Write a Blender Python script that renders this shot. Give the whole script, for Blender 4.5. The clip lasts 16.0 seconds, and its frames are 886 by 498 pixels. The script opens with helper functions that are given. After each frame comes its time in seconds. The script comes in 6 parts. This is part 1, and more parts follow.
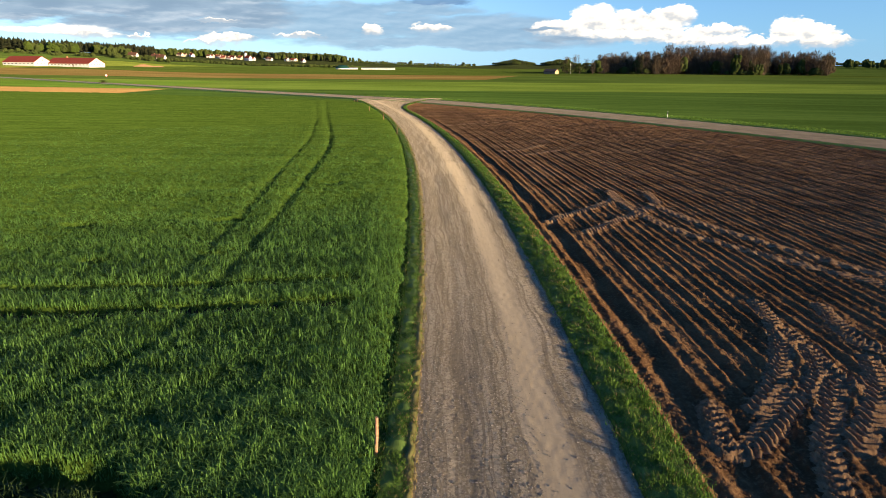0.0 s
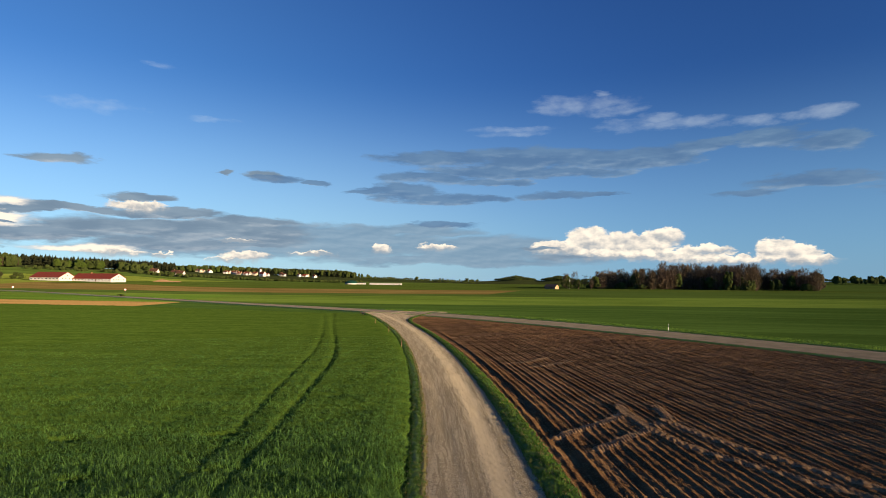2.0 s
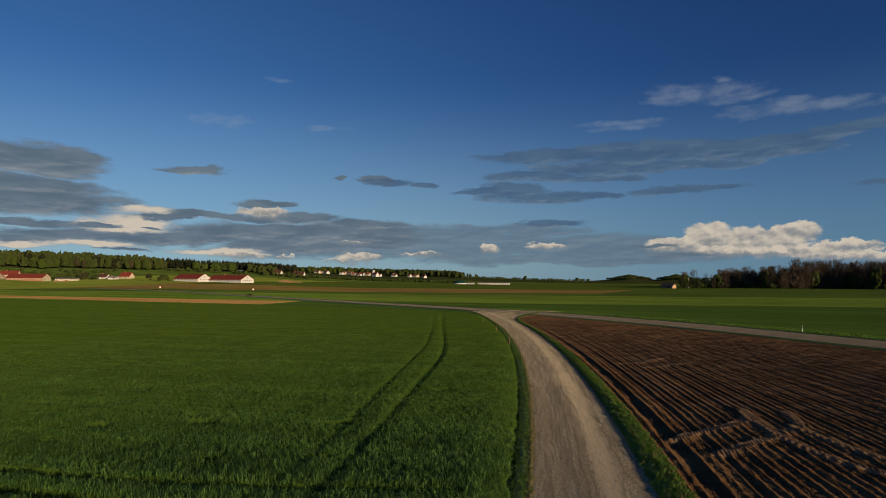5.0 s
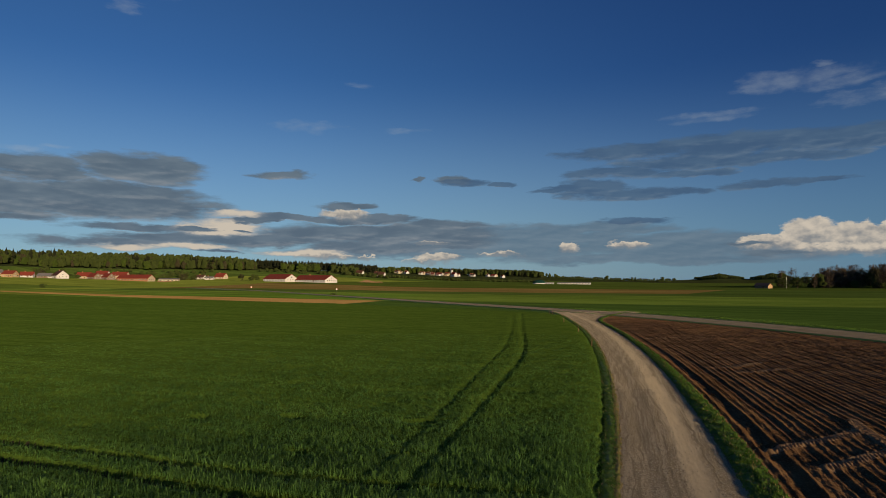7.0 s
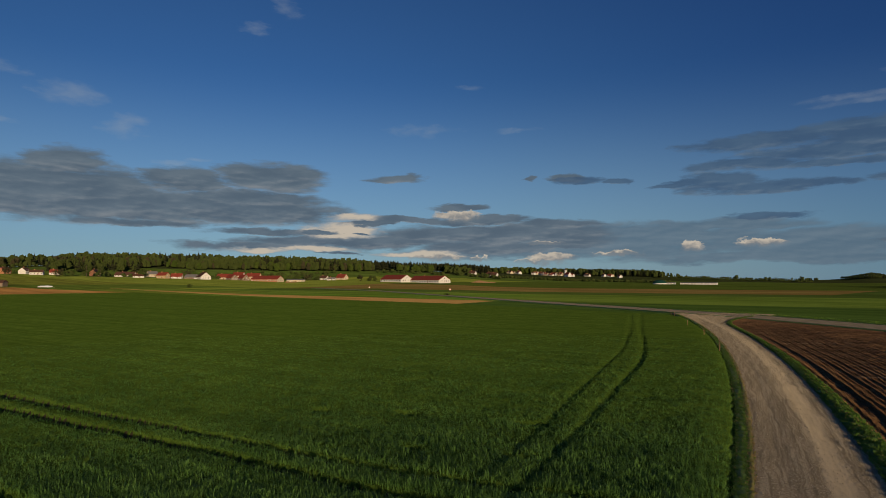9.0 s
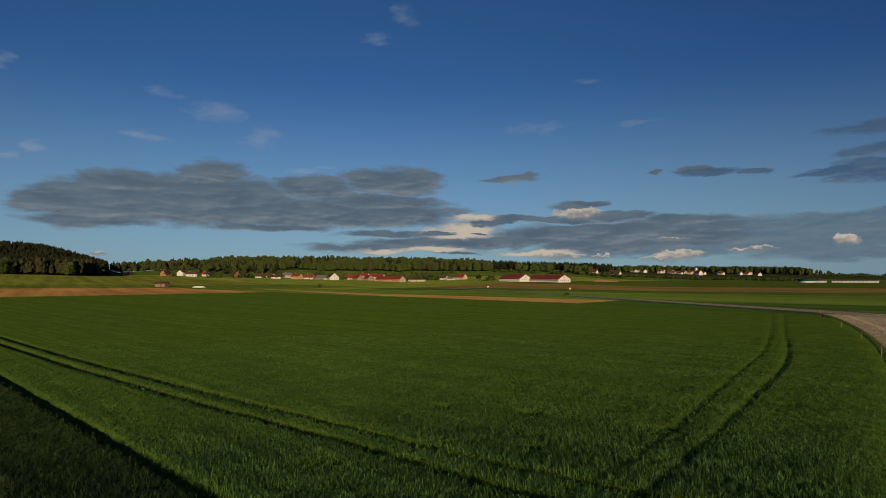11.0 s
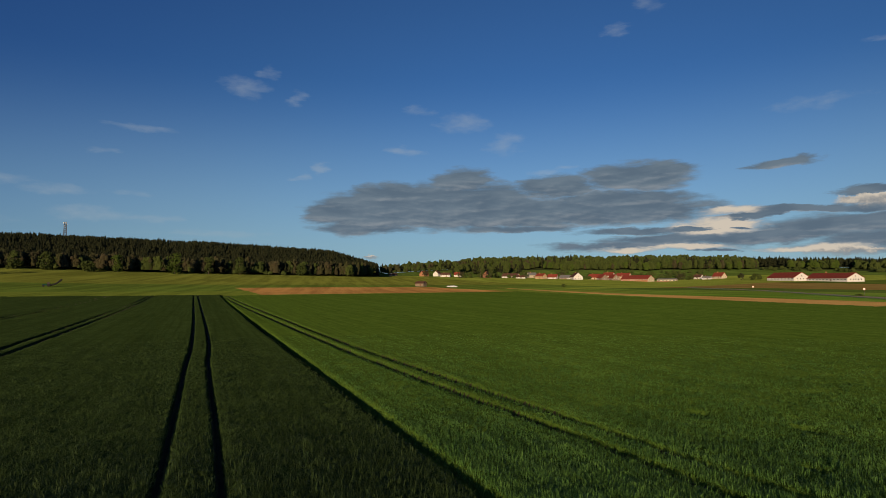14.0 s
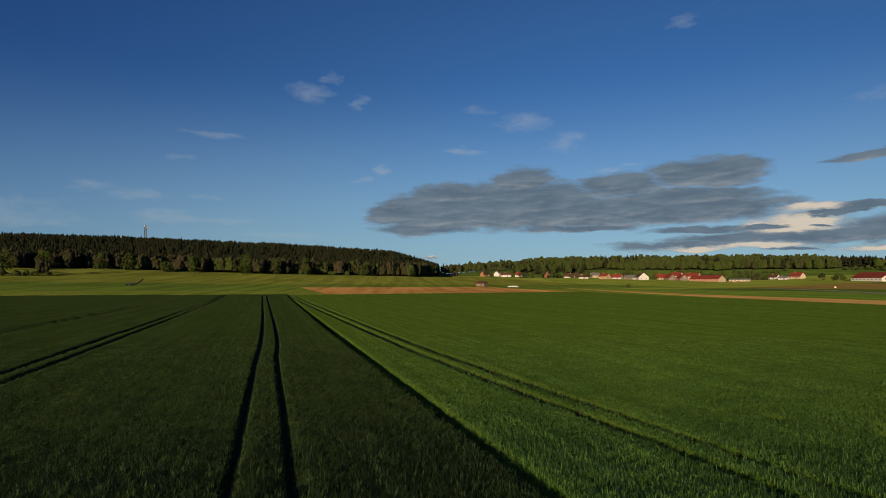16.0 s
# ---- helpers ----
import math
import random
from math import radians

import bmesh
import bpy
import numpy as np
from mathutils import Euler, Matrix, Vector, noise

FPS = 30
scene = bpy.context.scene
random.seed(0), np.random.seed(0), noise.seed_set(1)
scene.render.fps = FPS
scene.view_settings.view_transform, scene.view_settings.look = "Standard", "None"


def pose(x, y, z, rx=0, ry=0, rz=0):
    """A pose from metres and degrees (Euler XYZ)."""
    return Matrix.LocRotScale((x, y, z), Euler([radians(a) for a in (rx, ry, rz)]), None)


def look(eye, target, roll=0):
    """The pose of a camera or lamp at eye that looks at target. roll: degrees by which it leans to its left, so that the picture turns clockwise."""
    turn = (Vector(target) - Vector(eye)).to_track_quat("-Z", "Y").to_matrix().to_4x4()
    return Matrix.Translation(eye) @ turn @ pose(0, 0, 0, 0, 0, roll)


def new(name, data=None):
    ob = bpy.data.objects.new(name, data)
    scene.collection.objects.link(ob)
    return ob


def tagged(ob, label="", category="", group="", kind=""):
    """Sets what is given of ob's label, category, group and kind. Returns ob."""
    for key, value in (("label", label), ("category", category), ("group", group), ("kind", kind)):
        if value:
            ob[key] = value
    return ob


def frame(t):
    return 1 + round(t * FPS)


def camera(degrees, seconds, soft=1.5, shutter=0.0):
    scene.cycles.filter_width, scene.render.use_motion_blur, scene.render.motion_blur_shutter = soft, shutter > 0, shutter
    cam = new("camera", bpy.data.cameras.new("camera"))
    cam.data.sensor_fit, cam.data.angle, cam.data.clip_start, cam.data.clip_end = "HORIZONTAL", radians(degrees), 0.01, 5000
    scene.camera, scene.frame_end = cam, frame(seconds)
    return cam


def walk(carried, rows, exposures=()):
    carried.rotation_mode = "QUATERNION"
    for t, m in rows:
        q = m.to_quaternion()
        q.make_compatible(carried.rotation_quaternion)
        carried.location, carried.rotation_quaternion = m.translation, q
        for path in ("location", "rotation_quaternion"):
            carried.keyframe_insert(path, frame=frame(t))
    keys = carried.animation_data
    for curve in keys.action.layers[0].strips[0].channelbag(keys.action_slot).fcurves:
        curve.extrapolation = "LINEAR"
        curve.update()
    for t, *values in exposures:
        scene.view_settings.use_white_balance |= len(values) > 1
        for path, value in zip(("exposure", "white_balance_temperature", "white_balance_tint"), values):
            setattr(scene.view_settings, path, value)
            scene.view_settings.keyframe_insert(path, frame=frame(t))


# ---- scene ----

# ---------------------------------------------------------------- camera
cam = camera(74.0, 16.0, soft=0.5)
# seconds, x, y, z, yaw to the left, pitch, roll
PATH = [
    (0.0, -0.12, 0.02, 7.19, 0.00, -17.34, 0.33),
    (0.5, -0.13, 0.01, 7.24, 0.02, -10.49, 0.29),
    (1.0, -0.09, -0.02, 7.26, 0.12, 1.08, 0.43),
    (1.5, -0.07, -0.05, 7.22, 0.13, 3.10, 0.41),
    (2.0, -0.07, -0.07, 7.20, 0.57, 3.11, 0.41),
    (2.5, -0.00, -0.10, 7.15, 3.23, 3.07, 0.35),
    (3.0, 0.06, -0.12, 7.10, 5.17, 3.09, 0.31),
    (3.5, 0.09, -0.15, 7.05, 6.87, 3.09, 0.33),
    (4.0, 0.10, -0.17, 7.01, 8.27, 3.07, 0.26),
    (6.5, 0.02, -0.16, 7.02, 16.42, 3.02, 0.10),
    (7.0, -0.03, -0.15, 7.04, 18.66, 3.01, 0.06),
    (7.5, -0.03, -0.14, 7.04, 21.02, 3.00, -0.03),
    (8.0, -0.09, -0.08, 7.06, 23.69, 3.02, -0.02),
    (8.5, -0.10, 0.01, 7.05, 26.73, 3.04, -0.01),
    (9.0, -0.04, 0.06, 7.01, 29.58, 3.04, -0.04),
    (11.5, 0.02, 0.09, 6.88, 44.60, 3.06, -0.37),
    (12.0, 0.01, 0.09, 6.82, 48.51, 3.10, -0.38),
    (12.5, 0.00, 0.12, 6.80, 52.42, 3.16, -0.45),
    (13.0, 0.07, 0.14, 6.80, 56.32, 3.17, -0.46),
    (13.5, 0.07, 0.14, 6.79, 60.30, 3.17, -0.48),
    (14.0, 0.05, 0.13, 6.78, 64.45, 3.19, -0.47),
    (14.5, 0.06, 0.11, 6.74, 68.32, 3.23, -0.47),
    (15.0, 0.07, 0.11, 6.70, 71.34, 3.26, -0.45),
    (15.5, 0.08, 0.11, 6.67, 70.70, 3.25, -0.40),
    (16.0, 0.08, 0.09, 6.66, 70.36, 3.25, -0.41),
]
walk(cam, [(t, pose(x, y, z, 90 + p, 0, yaw) @ pose(0, 0, 0, 0, 0, r)) for t, x, y, z, yaw, p, r in PATH],
     exposures=[(t, e, 7400, 10) for t, e in ((0.0, 1.34), (1.0, 1.14), (2.1, 0.66), (2.6, 0.28), (3.2, -0.04), (4.0, -0.18), (6.5, -0.26), (8.0, -0.32), (9.0, -0.42), (11.5, -0.46), (12.5, -0.34), (13.5, -0.2), (16.0, -0.14))])

# ---------------------------------------------------------------- sky, clouds and sun
SUN_AZ, SUN_EL = 129.2, 7.7      # clockwise from +y, and above the horizon


class Nodes:
    """Short hand for building node trees."""

    def __init__(self, tree):
        self.tree = tree
        tree.nodes.clear()

    def add(self, kind, **inputs):
        node = self.tree.nodes.new(kind)
        for key, value in inputs.items():
            if key in ("operation", "blend_type", "data_type", "noise_dimensions", "sky_type", "feature", "wave_type",
                       "bands_direction", "interpolation_type", "voronoi_dimensions", "attribute_name"):
                if key == "operation":
                    node.operation = value
                elif key == "blend_type":
                    node.blend_type = value
                elif key == "data_type":
                    node.data_type = value
                elif key == "noise_dimensions":
                    node.noise_dimensions = value
                elif key == "sky_type":
                    node.sky_type = value
                elif key == "feature":
                    node.feature = value
                elif key == "wave_type":
                    node.wave_type = value
                elif key == "bands_direction":
                    node.bands_direction = value
                elif key == "interpolation_type":
                    node.interpolation_type = value
        for key, value in inputs.items():
            name = key.replace("_", " ")
            slot = None
            if key[0] == "i" and key[1:].isdigit():
                slot = node.inputs[int(key[1:])]
            elif name in node.inputs:
                slot = node.inputs[name]
            if slot is not None:
                self.put(slot, value)
        return node

    def put(self, slot, value):
        if isinstance(value, bpy.types.NodeSocket):
            self.tree.links.new(value, slot)
        elif isinstance(value, (tuple, list)) and len(value) == 3 and slot.type == "RGBA":
            slot.default_value = (*value, 1)
        else:
            slot.default_value = value

    def m(self, op, a, b=0.0, c=0.0, clamp=False):
        node = self.tree.nodes.new("ShaderNodeMath")
        node.operation, node.use_clamp = op, clamp
        for slot, value in zip(node.inputs, (a, b, c)):
            self.put(slot, value)
        return node.outputs[0]

    def smooth(self, value, lo, hi, out_lo=0.0, out_hi=1.0):
        node = self.tree.nodes.new("ShaderNodeMapRange")
        node.interpolation_type = "SMOOTHSTEP"
        for slot, v in zip(node.inputs, (value, lo, hi, out_lo, out_hi)):
            self.put(slot, v)
        return node.outputs[0]

    def mix(self, fac, a, b, blend="MIX"):
        node = self.tree.nodes.new("ShaderNodeMix")
        node.data_type, node.blend_type = "RGBA", blend
        self.put(node.inputs[0], fac)
        self.put(node.inputs[6], a)
        self.put(node.inputs[7], b)
        return node.outputs[2]

    def noise(self, vector, scale, detail=3.0, rough=0.55, distortion=0.0):
        node = self.tree.nodes.new("ShaderNodeTexNoise")
        self.put(node.inputs["Vector"], vector)
        node.inputs["Scale"].default_value = scale
        node.inputs["Detail"].default_value = detail
        node.inputs["Roughness"].default_value = rough
        node.inputs["Distortion"].default_value = distortion
        return node.outputs[0]

    def vec(self, x, y, z=0.0):
        node = self.tree.nodes.new("ShaderNodeCombineXYZ")
        for slot, v in zip(node.inputs, (x, y, z)):
            self.put(slot, v)
        return node.outputs[0]

    def split(self, vector):
        node = self.tree.nodes.new("ShaderNodeSeparateXYZ")
        self.put(node.inputs[0], vector)
        return node.outputs


def make_world():
    world = bpy.data.worlds.new("sky")
    scene.world = world
    world.use_nodes = True
    n = Nodes(world.node_tree)
    sky = n.tree.nodes.new("ShaderNodeTexSky")
    sky.sky_type, sky.sun_disc = "NISHITA", False
    sky.sun_elevation, sky.sun_rotation = radians(SUN_EL), radians(SUN_AZ)
    sky.air_density, sky.dust_density, sky.ozone_density = 1.0, 0.2, 5.0
    coord = n.tree.nodes.new("ShaderNodeTexCoord").outputs["Generated"]
    x, y, z = n.split(coord)
    deg = 180 / math.pi
    az = n.m("MULTIPLY", n.m("ARCTAN2", x, y), deg)
    el = n.m("MULTIPLY", n.m("ARCSINE", z), deg)

    def field(ka, ke, seed, scale, detail, rough, da=0.0, de=0.0):
        """Noise over the sky, stretched along the horizon when ke is the larger."""
        return n.noise(n.vec(n.m("MULTIPLY", n.m("ADD", az, da), ka), n.m("MULTIPLY", n.m("ADD", el, de), ke), seed), scale, detail, rough)

    def moved(value, noise, amount):
        return n.m("MULTIPLY_ADD", n.m("SUBTRACT", noise, 0.5), amount, value)

    # layers bend gently and fray into long streaks; heaps billow
    flat = n.vec(moved(az, field(0.10, 0.34, 0.0, 2.4, 5.0, 0.6), 5.0), moved(el, field(0.10, 0.34, 7.3, 2.0, 5.0, 0.6), 1.5))
    puff = n.vec(moved(az, field(0.3, 0.4, 4.0, 3.4, 6.0, 0.6), 1.8), moved(el, field(0.3, 0.4, 9.0, 3.2, 6.0, 0.6), 1.3))

    def vmath(op, *values):
        node = n.tree.nodes.new("ShaderNodeVectorMath")
        node.operation = op
        for slot, value in zip(node.inputs, values):
            n.put(slot, value)
        return node.outputs["Value" if op == "DOT_PRODUCT" else "Vector"]

    def heap(where, clouds, up=0.0):
        """The most of one minus the squared distance from each cloud's middle, in its own half axes."""
        best = None
        for ca, ce, wa, we, gain in clouds:
            d = vmath("MULTIPLY_ADD", where, (1 / wa, 1 / we, 0.0), (-ca / wa, -(ce + up) / we, 0.0))
            d = n.m("MULTIPLY_ADD", vmath("DOT_PRODUCT", d, d), -gain, gain)
            best = d if best is None else n.m("MAXIMUM", best, d)
        return best

    streak = field(0.09, 0.36, 2.0, 3.0, 5.0, 0.5)
    fine = field(0.14, 0.6, 1.0, 5.5, 7.0, 0.62)
    low_streak = field(0.09, 0.36, 2.0, 3.0, 5.0, 0.5, 0.3, -0.22)
    relief = n.m("MULTIPLY", n.m("SUBTRACT", streak, low_streak), 1.7)
    billow = field(0.34, 0.5, 4.0, 1.5, 5.0, 0.55)
    low_billow = field(0.34, 0.5, 4.0, 1.5, 5.0, 0.55, -0.25, -0.3)
    heap_relief = n.m("MULTIPLY", n.m("SUBTRACT", billow, low_billow), 3.2)

    def frayed(density, noise, amount, lo, hi):
        return n.smooth(moved(density, noise, amount), lo, hi)

    # grey layers: pale upper rims, softly streaked bodies
    mixed_noise = n.m("ADD", n.m("MULTIPLY", streak, 0.65), n.m("MULTIPLY", fine, 0.35))

    def grey(clouds, dark, mid, top, amount, lo):
        dens = heap(flat, clouds)
        mask = frayed(dens, mixed_noise, amount, lo, 0.62)
        rim = n.smooth(n.m("ADD", n.m("MULTIPLY", n.m("SUBTRACT", heap(flat, clouds, -0.4), dens), 0.5), n.m("MULTIPLY", relief, 0.9)), -0.1, 0.7)
        body = n.mix(n.smooth(streak, 0.34, 0.66), dark, mid)
        return n.mix(n.m("MULTIPLY", rim, 0.8), body, top), mask

    west, m_west = grey(STRATUS_WEST + STRATUS_LOW, GREY_DARK, GREY_MID, GREY_LIT, 1.8, -0.16)
    east, m_east = grey(STRATUS_EAST + STRATUS_BEHIND, EAST_DARK, EAST_MID, EAST_LIT, 2.6, -0.1)
    m_veil = n.m("MULTIPLY", frayed(heap(flat, VEIL), streak, 1.5, 0.0, 0.7), 0.85)
    veil = n.mix(n.smooth(relief, -0.5, 0.7), VEIL_DARK, VEIL_LIT)
    # lit heaps, dim at the foot
    heaps = CUMULUS_SMALL + CUMULUS_BIG
    cumul = heap(puff, heaps)
    under = n.m("SUBTRACT", cumul, heap(puff, heaps, 0.35))
    m_cum = frayed(cumul, fine, 0.9, -0.12, n.m("ADD", 0.34, n.smooth(under, -0.2, 1.0, 0.0, 1.3)))
    lit = n.mix(n.smooth(n.m("SUBTRACT", n.m("MULTIPLY", under, 0.8), heap_relief), -0.6, 0.75), HEAP_LIT, HEAP_SHADE)
    m_wisp = n.m("MULTIPLY", frayed(heap(flat, WISPS_WEST + WISPS_FAR_WEST + WISPS_EAST), field(0.16, 0.34, 6.0, 3.6, 4.0, 0.55), 2.8, -0.3, 2.3), 0.34)
    gap = heap(flat, WHITE_BACK)
    m_back = frayed(gap, mixed_noise, 2.2, -0.25, 0.9)
    core = n.mix(frayed(gap, mixed_noise, 3.6, 0.0, 1.0), GREY_LIT, HEAP_LIT)
    scud, m_scud = grey(SCUD, GREY_DARK, GREY_MID, GREY_LIT, 1.8, -0.16)
    haze = n.m("MULTIPLY", n.smooth(el, 20.0, -2.0), 0.62)
    # scattered light is weakest a quarter turn from the sun
    sa, se = radians(SUN_AZ), radians(SUN_EL)
    turn = vmath("DOT_PRODUCT", coord, (math.sin(sa) * math.cos(se), math.cos(sa) * math.cos(se), math.sin(se)))
    depth = n.m("MULTIPLY_ADD", n.m("MULTIPLY", turn, turn), SKY_SPREAD, 1.0 - 0.40 * SKY_SPREAD)
    back = n.tree.nodes.new("ShaderNodeBackground")
    n.put(back.inputs[0], n.mix(1.0, sky.outputs[0], n.mix(n.smooth(n.m("MULTIPLY", turn, turn), 0.0, 0.7), SKY_TINT_SIDE, SKY_TINT), "MULTIPLY"))
    n.put(back.inputs[1], n.m("MULTIPLY", depth, SKY_STRENGTH))

    def layer(below, colour, fac, strength=1.0):
        bg = n.tree.nodes.new("ShaderNodeBackground")
        n.put(bg.inputs[0], colour)
        n.put(bg.inputs[1], n.m("MULTIPLY", strength, CLOUD_STRENGTH))
        mixed = n.tree.nodes.new("ShaderNodeMixShader")
        n.put(mixed.inputs[0], fac)
        n.tree.links.new(below, mixed.inputs[1])
        n.tree.links.new(bg.outputs[0], mixed.inputs[2])
        return mixed.outputs[0]

    out = layer(back.outputs[0], n.mix(n.smooth(n.m("MULTIPLY", turn, turn), 0.0, 0.6), HAZE_SIDE, HAZE), haze, depth)
    out = layer(out, WISP_LIT, m_wisp)
    out = layer(out, veil, m_veil)
    out = layer(out, west, m_west)
    out = layer(out, east, n.m("MULTIPLY", m_east, 0.85))
    out = layer(out, core, m_back)
    out = layer(out, lit, m_cum)
    out = layer(out, scud, m_scud)
    end = n.tree.nodes.new("ShaderNodeOutputWorld")
    n.tree.links.new(out, end.inputs[0])


# clouds: azimuth, elevation, half width, half height (degrees), weight
STRATUS_WEST = [(-70.3, 6.97, 8.0, 2.19, 1.2), (-62.5, 7.3, 9.1, 2.8, 1.2), (-60.3, 6.62, 14.9, 1.85, 1.2), (-48.7, 6.47, 10.4, 1.53, 1.2), (-62.5, 9.72, 3.5, 1.5, 1.0),
                (-69.3, 8.62, 4.6, 1.15, 1.0), (-53.7, 8.99, 4.4, 1.2, 1.0), (-46.0, 9.58, 5.5, 1.4, 1.0), (-44.3, 9.85, 3.8, 0.86, 1.0), (-47.6, 7.55, 7.7, 1.09, 1.0),
                (-75.4, 6.58, 3.1, 1.11, 1.0), (-71.8, 5.16, 5.9, 0.73, 0.8), (-57.0, 5.05, 8.2, 0.49, 0.8), (-34.1, 9.89, 2.8, 0.46, 0.9), (-35.3, 9.66, 2.0, 0.31, 0.8),
                (-27.9, 7.1, 3.0, 0.4, 1.0), (-17.4, 9.72, 1.9, 0.49, 1.0), (-21.1, 9.7, 1.0, 0.28, 1.0)]
STRATUS_LOW = [(-33.9, 5.78, 5.5, 0.36, 1.0), (-25.9, 5.69, 6.6, 0.49, 1.0), (-18.5, 5.35, 4.6, 0.59, 1.0), (-23.8, 4.45, 10.6, 0.97, 1.0), (-17.4, 4.09, 4.5, 1.26, 0.8),
               (-30.6, 4.35, 6.2, 0.66, 1.0), (-35.5, 3.58, 7.0, 0.68, 0.9), (-42.8, 3.64, 8.0, 0.49, 0.9), (-46.0, 4.46, 6.0, 0.38, 0.9), (-26.0, 3.17, 7.9, 0.79, 0.8),
               (-41.4, 4.48, 1.6, 0.27, 1.0), (-49.3, 3.19, 6.6, 0.44, 0.6), (-38.0, 5.4, 3.1, 0.21, 0.9)]
STRATUS_EAST = [(-0.4, 11.81, 7.7, 0.83, 0.9), (7.9, 11.72, 7.8, 1.27, 1.0), (15.3, 11.44, 6.0, 1.01, 1.0), (19.5, 11.43, 4.4, 1.05, 1.0), (4.6, 10.58, 8.7, 0.81, 1.0),
                (11.5, 10.28, 6.1, 0.57, 0.9), (-1.5, 9.99, 5.7, 0.63, 0.9), (4.6, 9.47, 3.4, 0.41, 0.9), (-4.1, 8.5, 4.0, 1.07, 1.0), (0.1, 7.98, 4.6, 0.73, 1.0),
                (-7.3, 8.74, 2.7, 0.27, 0.9), (3.1, 7.86, 3.0, 0.52, 0.9), (10.6, 8.18, 5.3, 0.39, 0.7), (14.4, 8.22, 2.5, 0.28, 0.8), (-16.7, 9.38, 2.8, 0.44, 0.9),
                (-12.8, 9.21, 1.7, 0.27, 0.9), (-0.5, 5.53, 4.1, 0.37, 0.9)]
STRATUS_BEHIND = [(29.3, 12.42, 4.0, 1.0, 0.8), (23.4, 12.24, 4.0, 0.67, 0.8), (33.1, 11.57, 2.9, 0.87, 0.9), (31.5, 8.65, 5.3, 0.63, 0.8), (27.6, 7.83, 3.7, 0.38, 0.7),
                  (48.0, 8.0, 12.0, 2.5, 0.9), (75.0, 6.0, 16.0, 2.5, 0.9)]
VEIL = [(-29.1, 4.32, 9.4, 1.18, 1.0), (-21.0, 4.15, 8.2, 1.43, 1.0), (-10.0, 3.61, 13.4, 1.97, 1.0), (3.0, 3.14, 10.7, 1.66, 1.0), (-16.6, 4.73, 12.0, 0.77, 1.0),
        (12.2, 2.75, 8.5, 1.21, 1.0), (-4.7, 4.92, 9.5, 0.75, 1.0), (-21.0, 2.78, 13.4, 0.88, 1.0), (0.5, 1.92, 14.9, 0.63, 1.0), (-40.0, 3.6, 9.0, 1.0, 0.8)]
WHITE_BACK = [(-39.1, 4.74, 4.4, 1.07, 1.1), (-38.0, 5.93, 3.1, 0.53, 1.0), (-41.7, 2.91, 4.8, 0.3, 1.0), (-32.0, 2.55, 4.6, 0.33, 1.0), (-47.7, 2.84, 3.3, 0.25, 0.8)]
SCUD = [(-41.4, 4.48, 1.7, 0.26, 1.0), (-37.6, 4.45, 1.2, 0.14, 0.9), (-36.5, 5.45, 3.0, 0.28, 1.0), (-33.0, 5.7, 3.4, 0.3, 1.0), (-36.0, 3.6, 6.5, 0.5, 0.9), (-39.5, 2.6, 2.4, 0.14, 0.8),
        (8.5, 3.1, 2.6, 0.16, 0.7), (11.0, 2.4, 3.0, 0.2, 0.7), (-18.2, 3.1, 3.0, 0.25, 0.7)]
CUMULUS_SMALL = [(-28.2, 6.16, 2.5, 0.65, 1.0), (-29.9, 2.19, 3.1, 0.41, 1.0), (-26.0, 2.09, 1.3, 0.3, 1.0), (-19.0, 2.11, 2.3, 0.6, 1.0), (-20.6, 1.75, 2.4, 0.33, 1.0),
                 (-19.7, 3.53, 2.3, 0.23, 0.9), (-71.6, 2.4, 0.9, 0.26, 1.0), (-6.5, 3.05, 1.2, 0.6, 1.0), (-1.0, 3.2, 2.3, 0.48, 1.0), (-13.1, 2.42, 2.7, 0.33, 0.9)]
CUMULUS_BIG = [(10.6, 3.12, 3.1, 0.86, 1.0), (13.4, 3.89, 2.3, 1.37, 1.0), (16.2, 3.58, 2.9, 1.14, 1.0), (18.6, 3.44, 2.9, 1.12, 1.0), (20.1, 4.12, 2.0, 1.01, 1.0),
               (23.6, 2.85, 2.4, 0.59, 1.0), (29.0, 2.83, 1.6, 1.02, 1.0), (30.6, 2.56, 1.7, 0.82, 1.0), (31.3, 1.87, 2.2, 0.54, 1.0), (25.3, 1.94, 8.5, 0.48, 0.8), (17.6, 2.43, 7.2, 0.51, 1.0)]
WISPS_WEST = [(-44.6, 24.7, 1.7, 1.18, 1.0), (-47.4, 22.67, 1.4, 0.58, 1.0), (-62.5, 15.26, 2.7, 1.04, 1.2), (-58.1, 13.12, 1.7, 1.17, 1.0), (-68.3, 12.62, 2.3, 0.52, 1.6),
              (-76.5, 10.92, 1.2, 0.59, 1.6), (-78.3, 10.15, 0.9, 0.39, 1.4), (-66.8, 16.44, 1.5, 0.51, 1.0), (-32.7, 14.41, 2.5, 0.7, 0.8), (-26.6, 18.34, 1.5, 0.37, 0.7),
              (-22.2, 14.43, 2.5, 0.23, 0.8), (-54.3, 10.35, 1.9, 0.33, 1.4), (-52.3, 10.67, 1.5, 0.31, 1.4)]
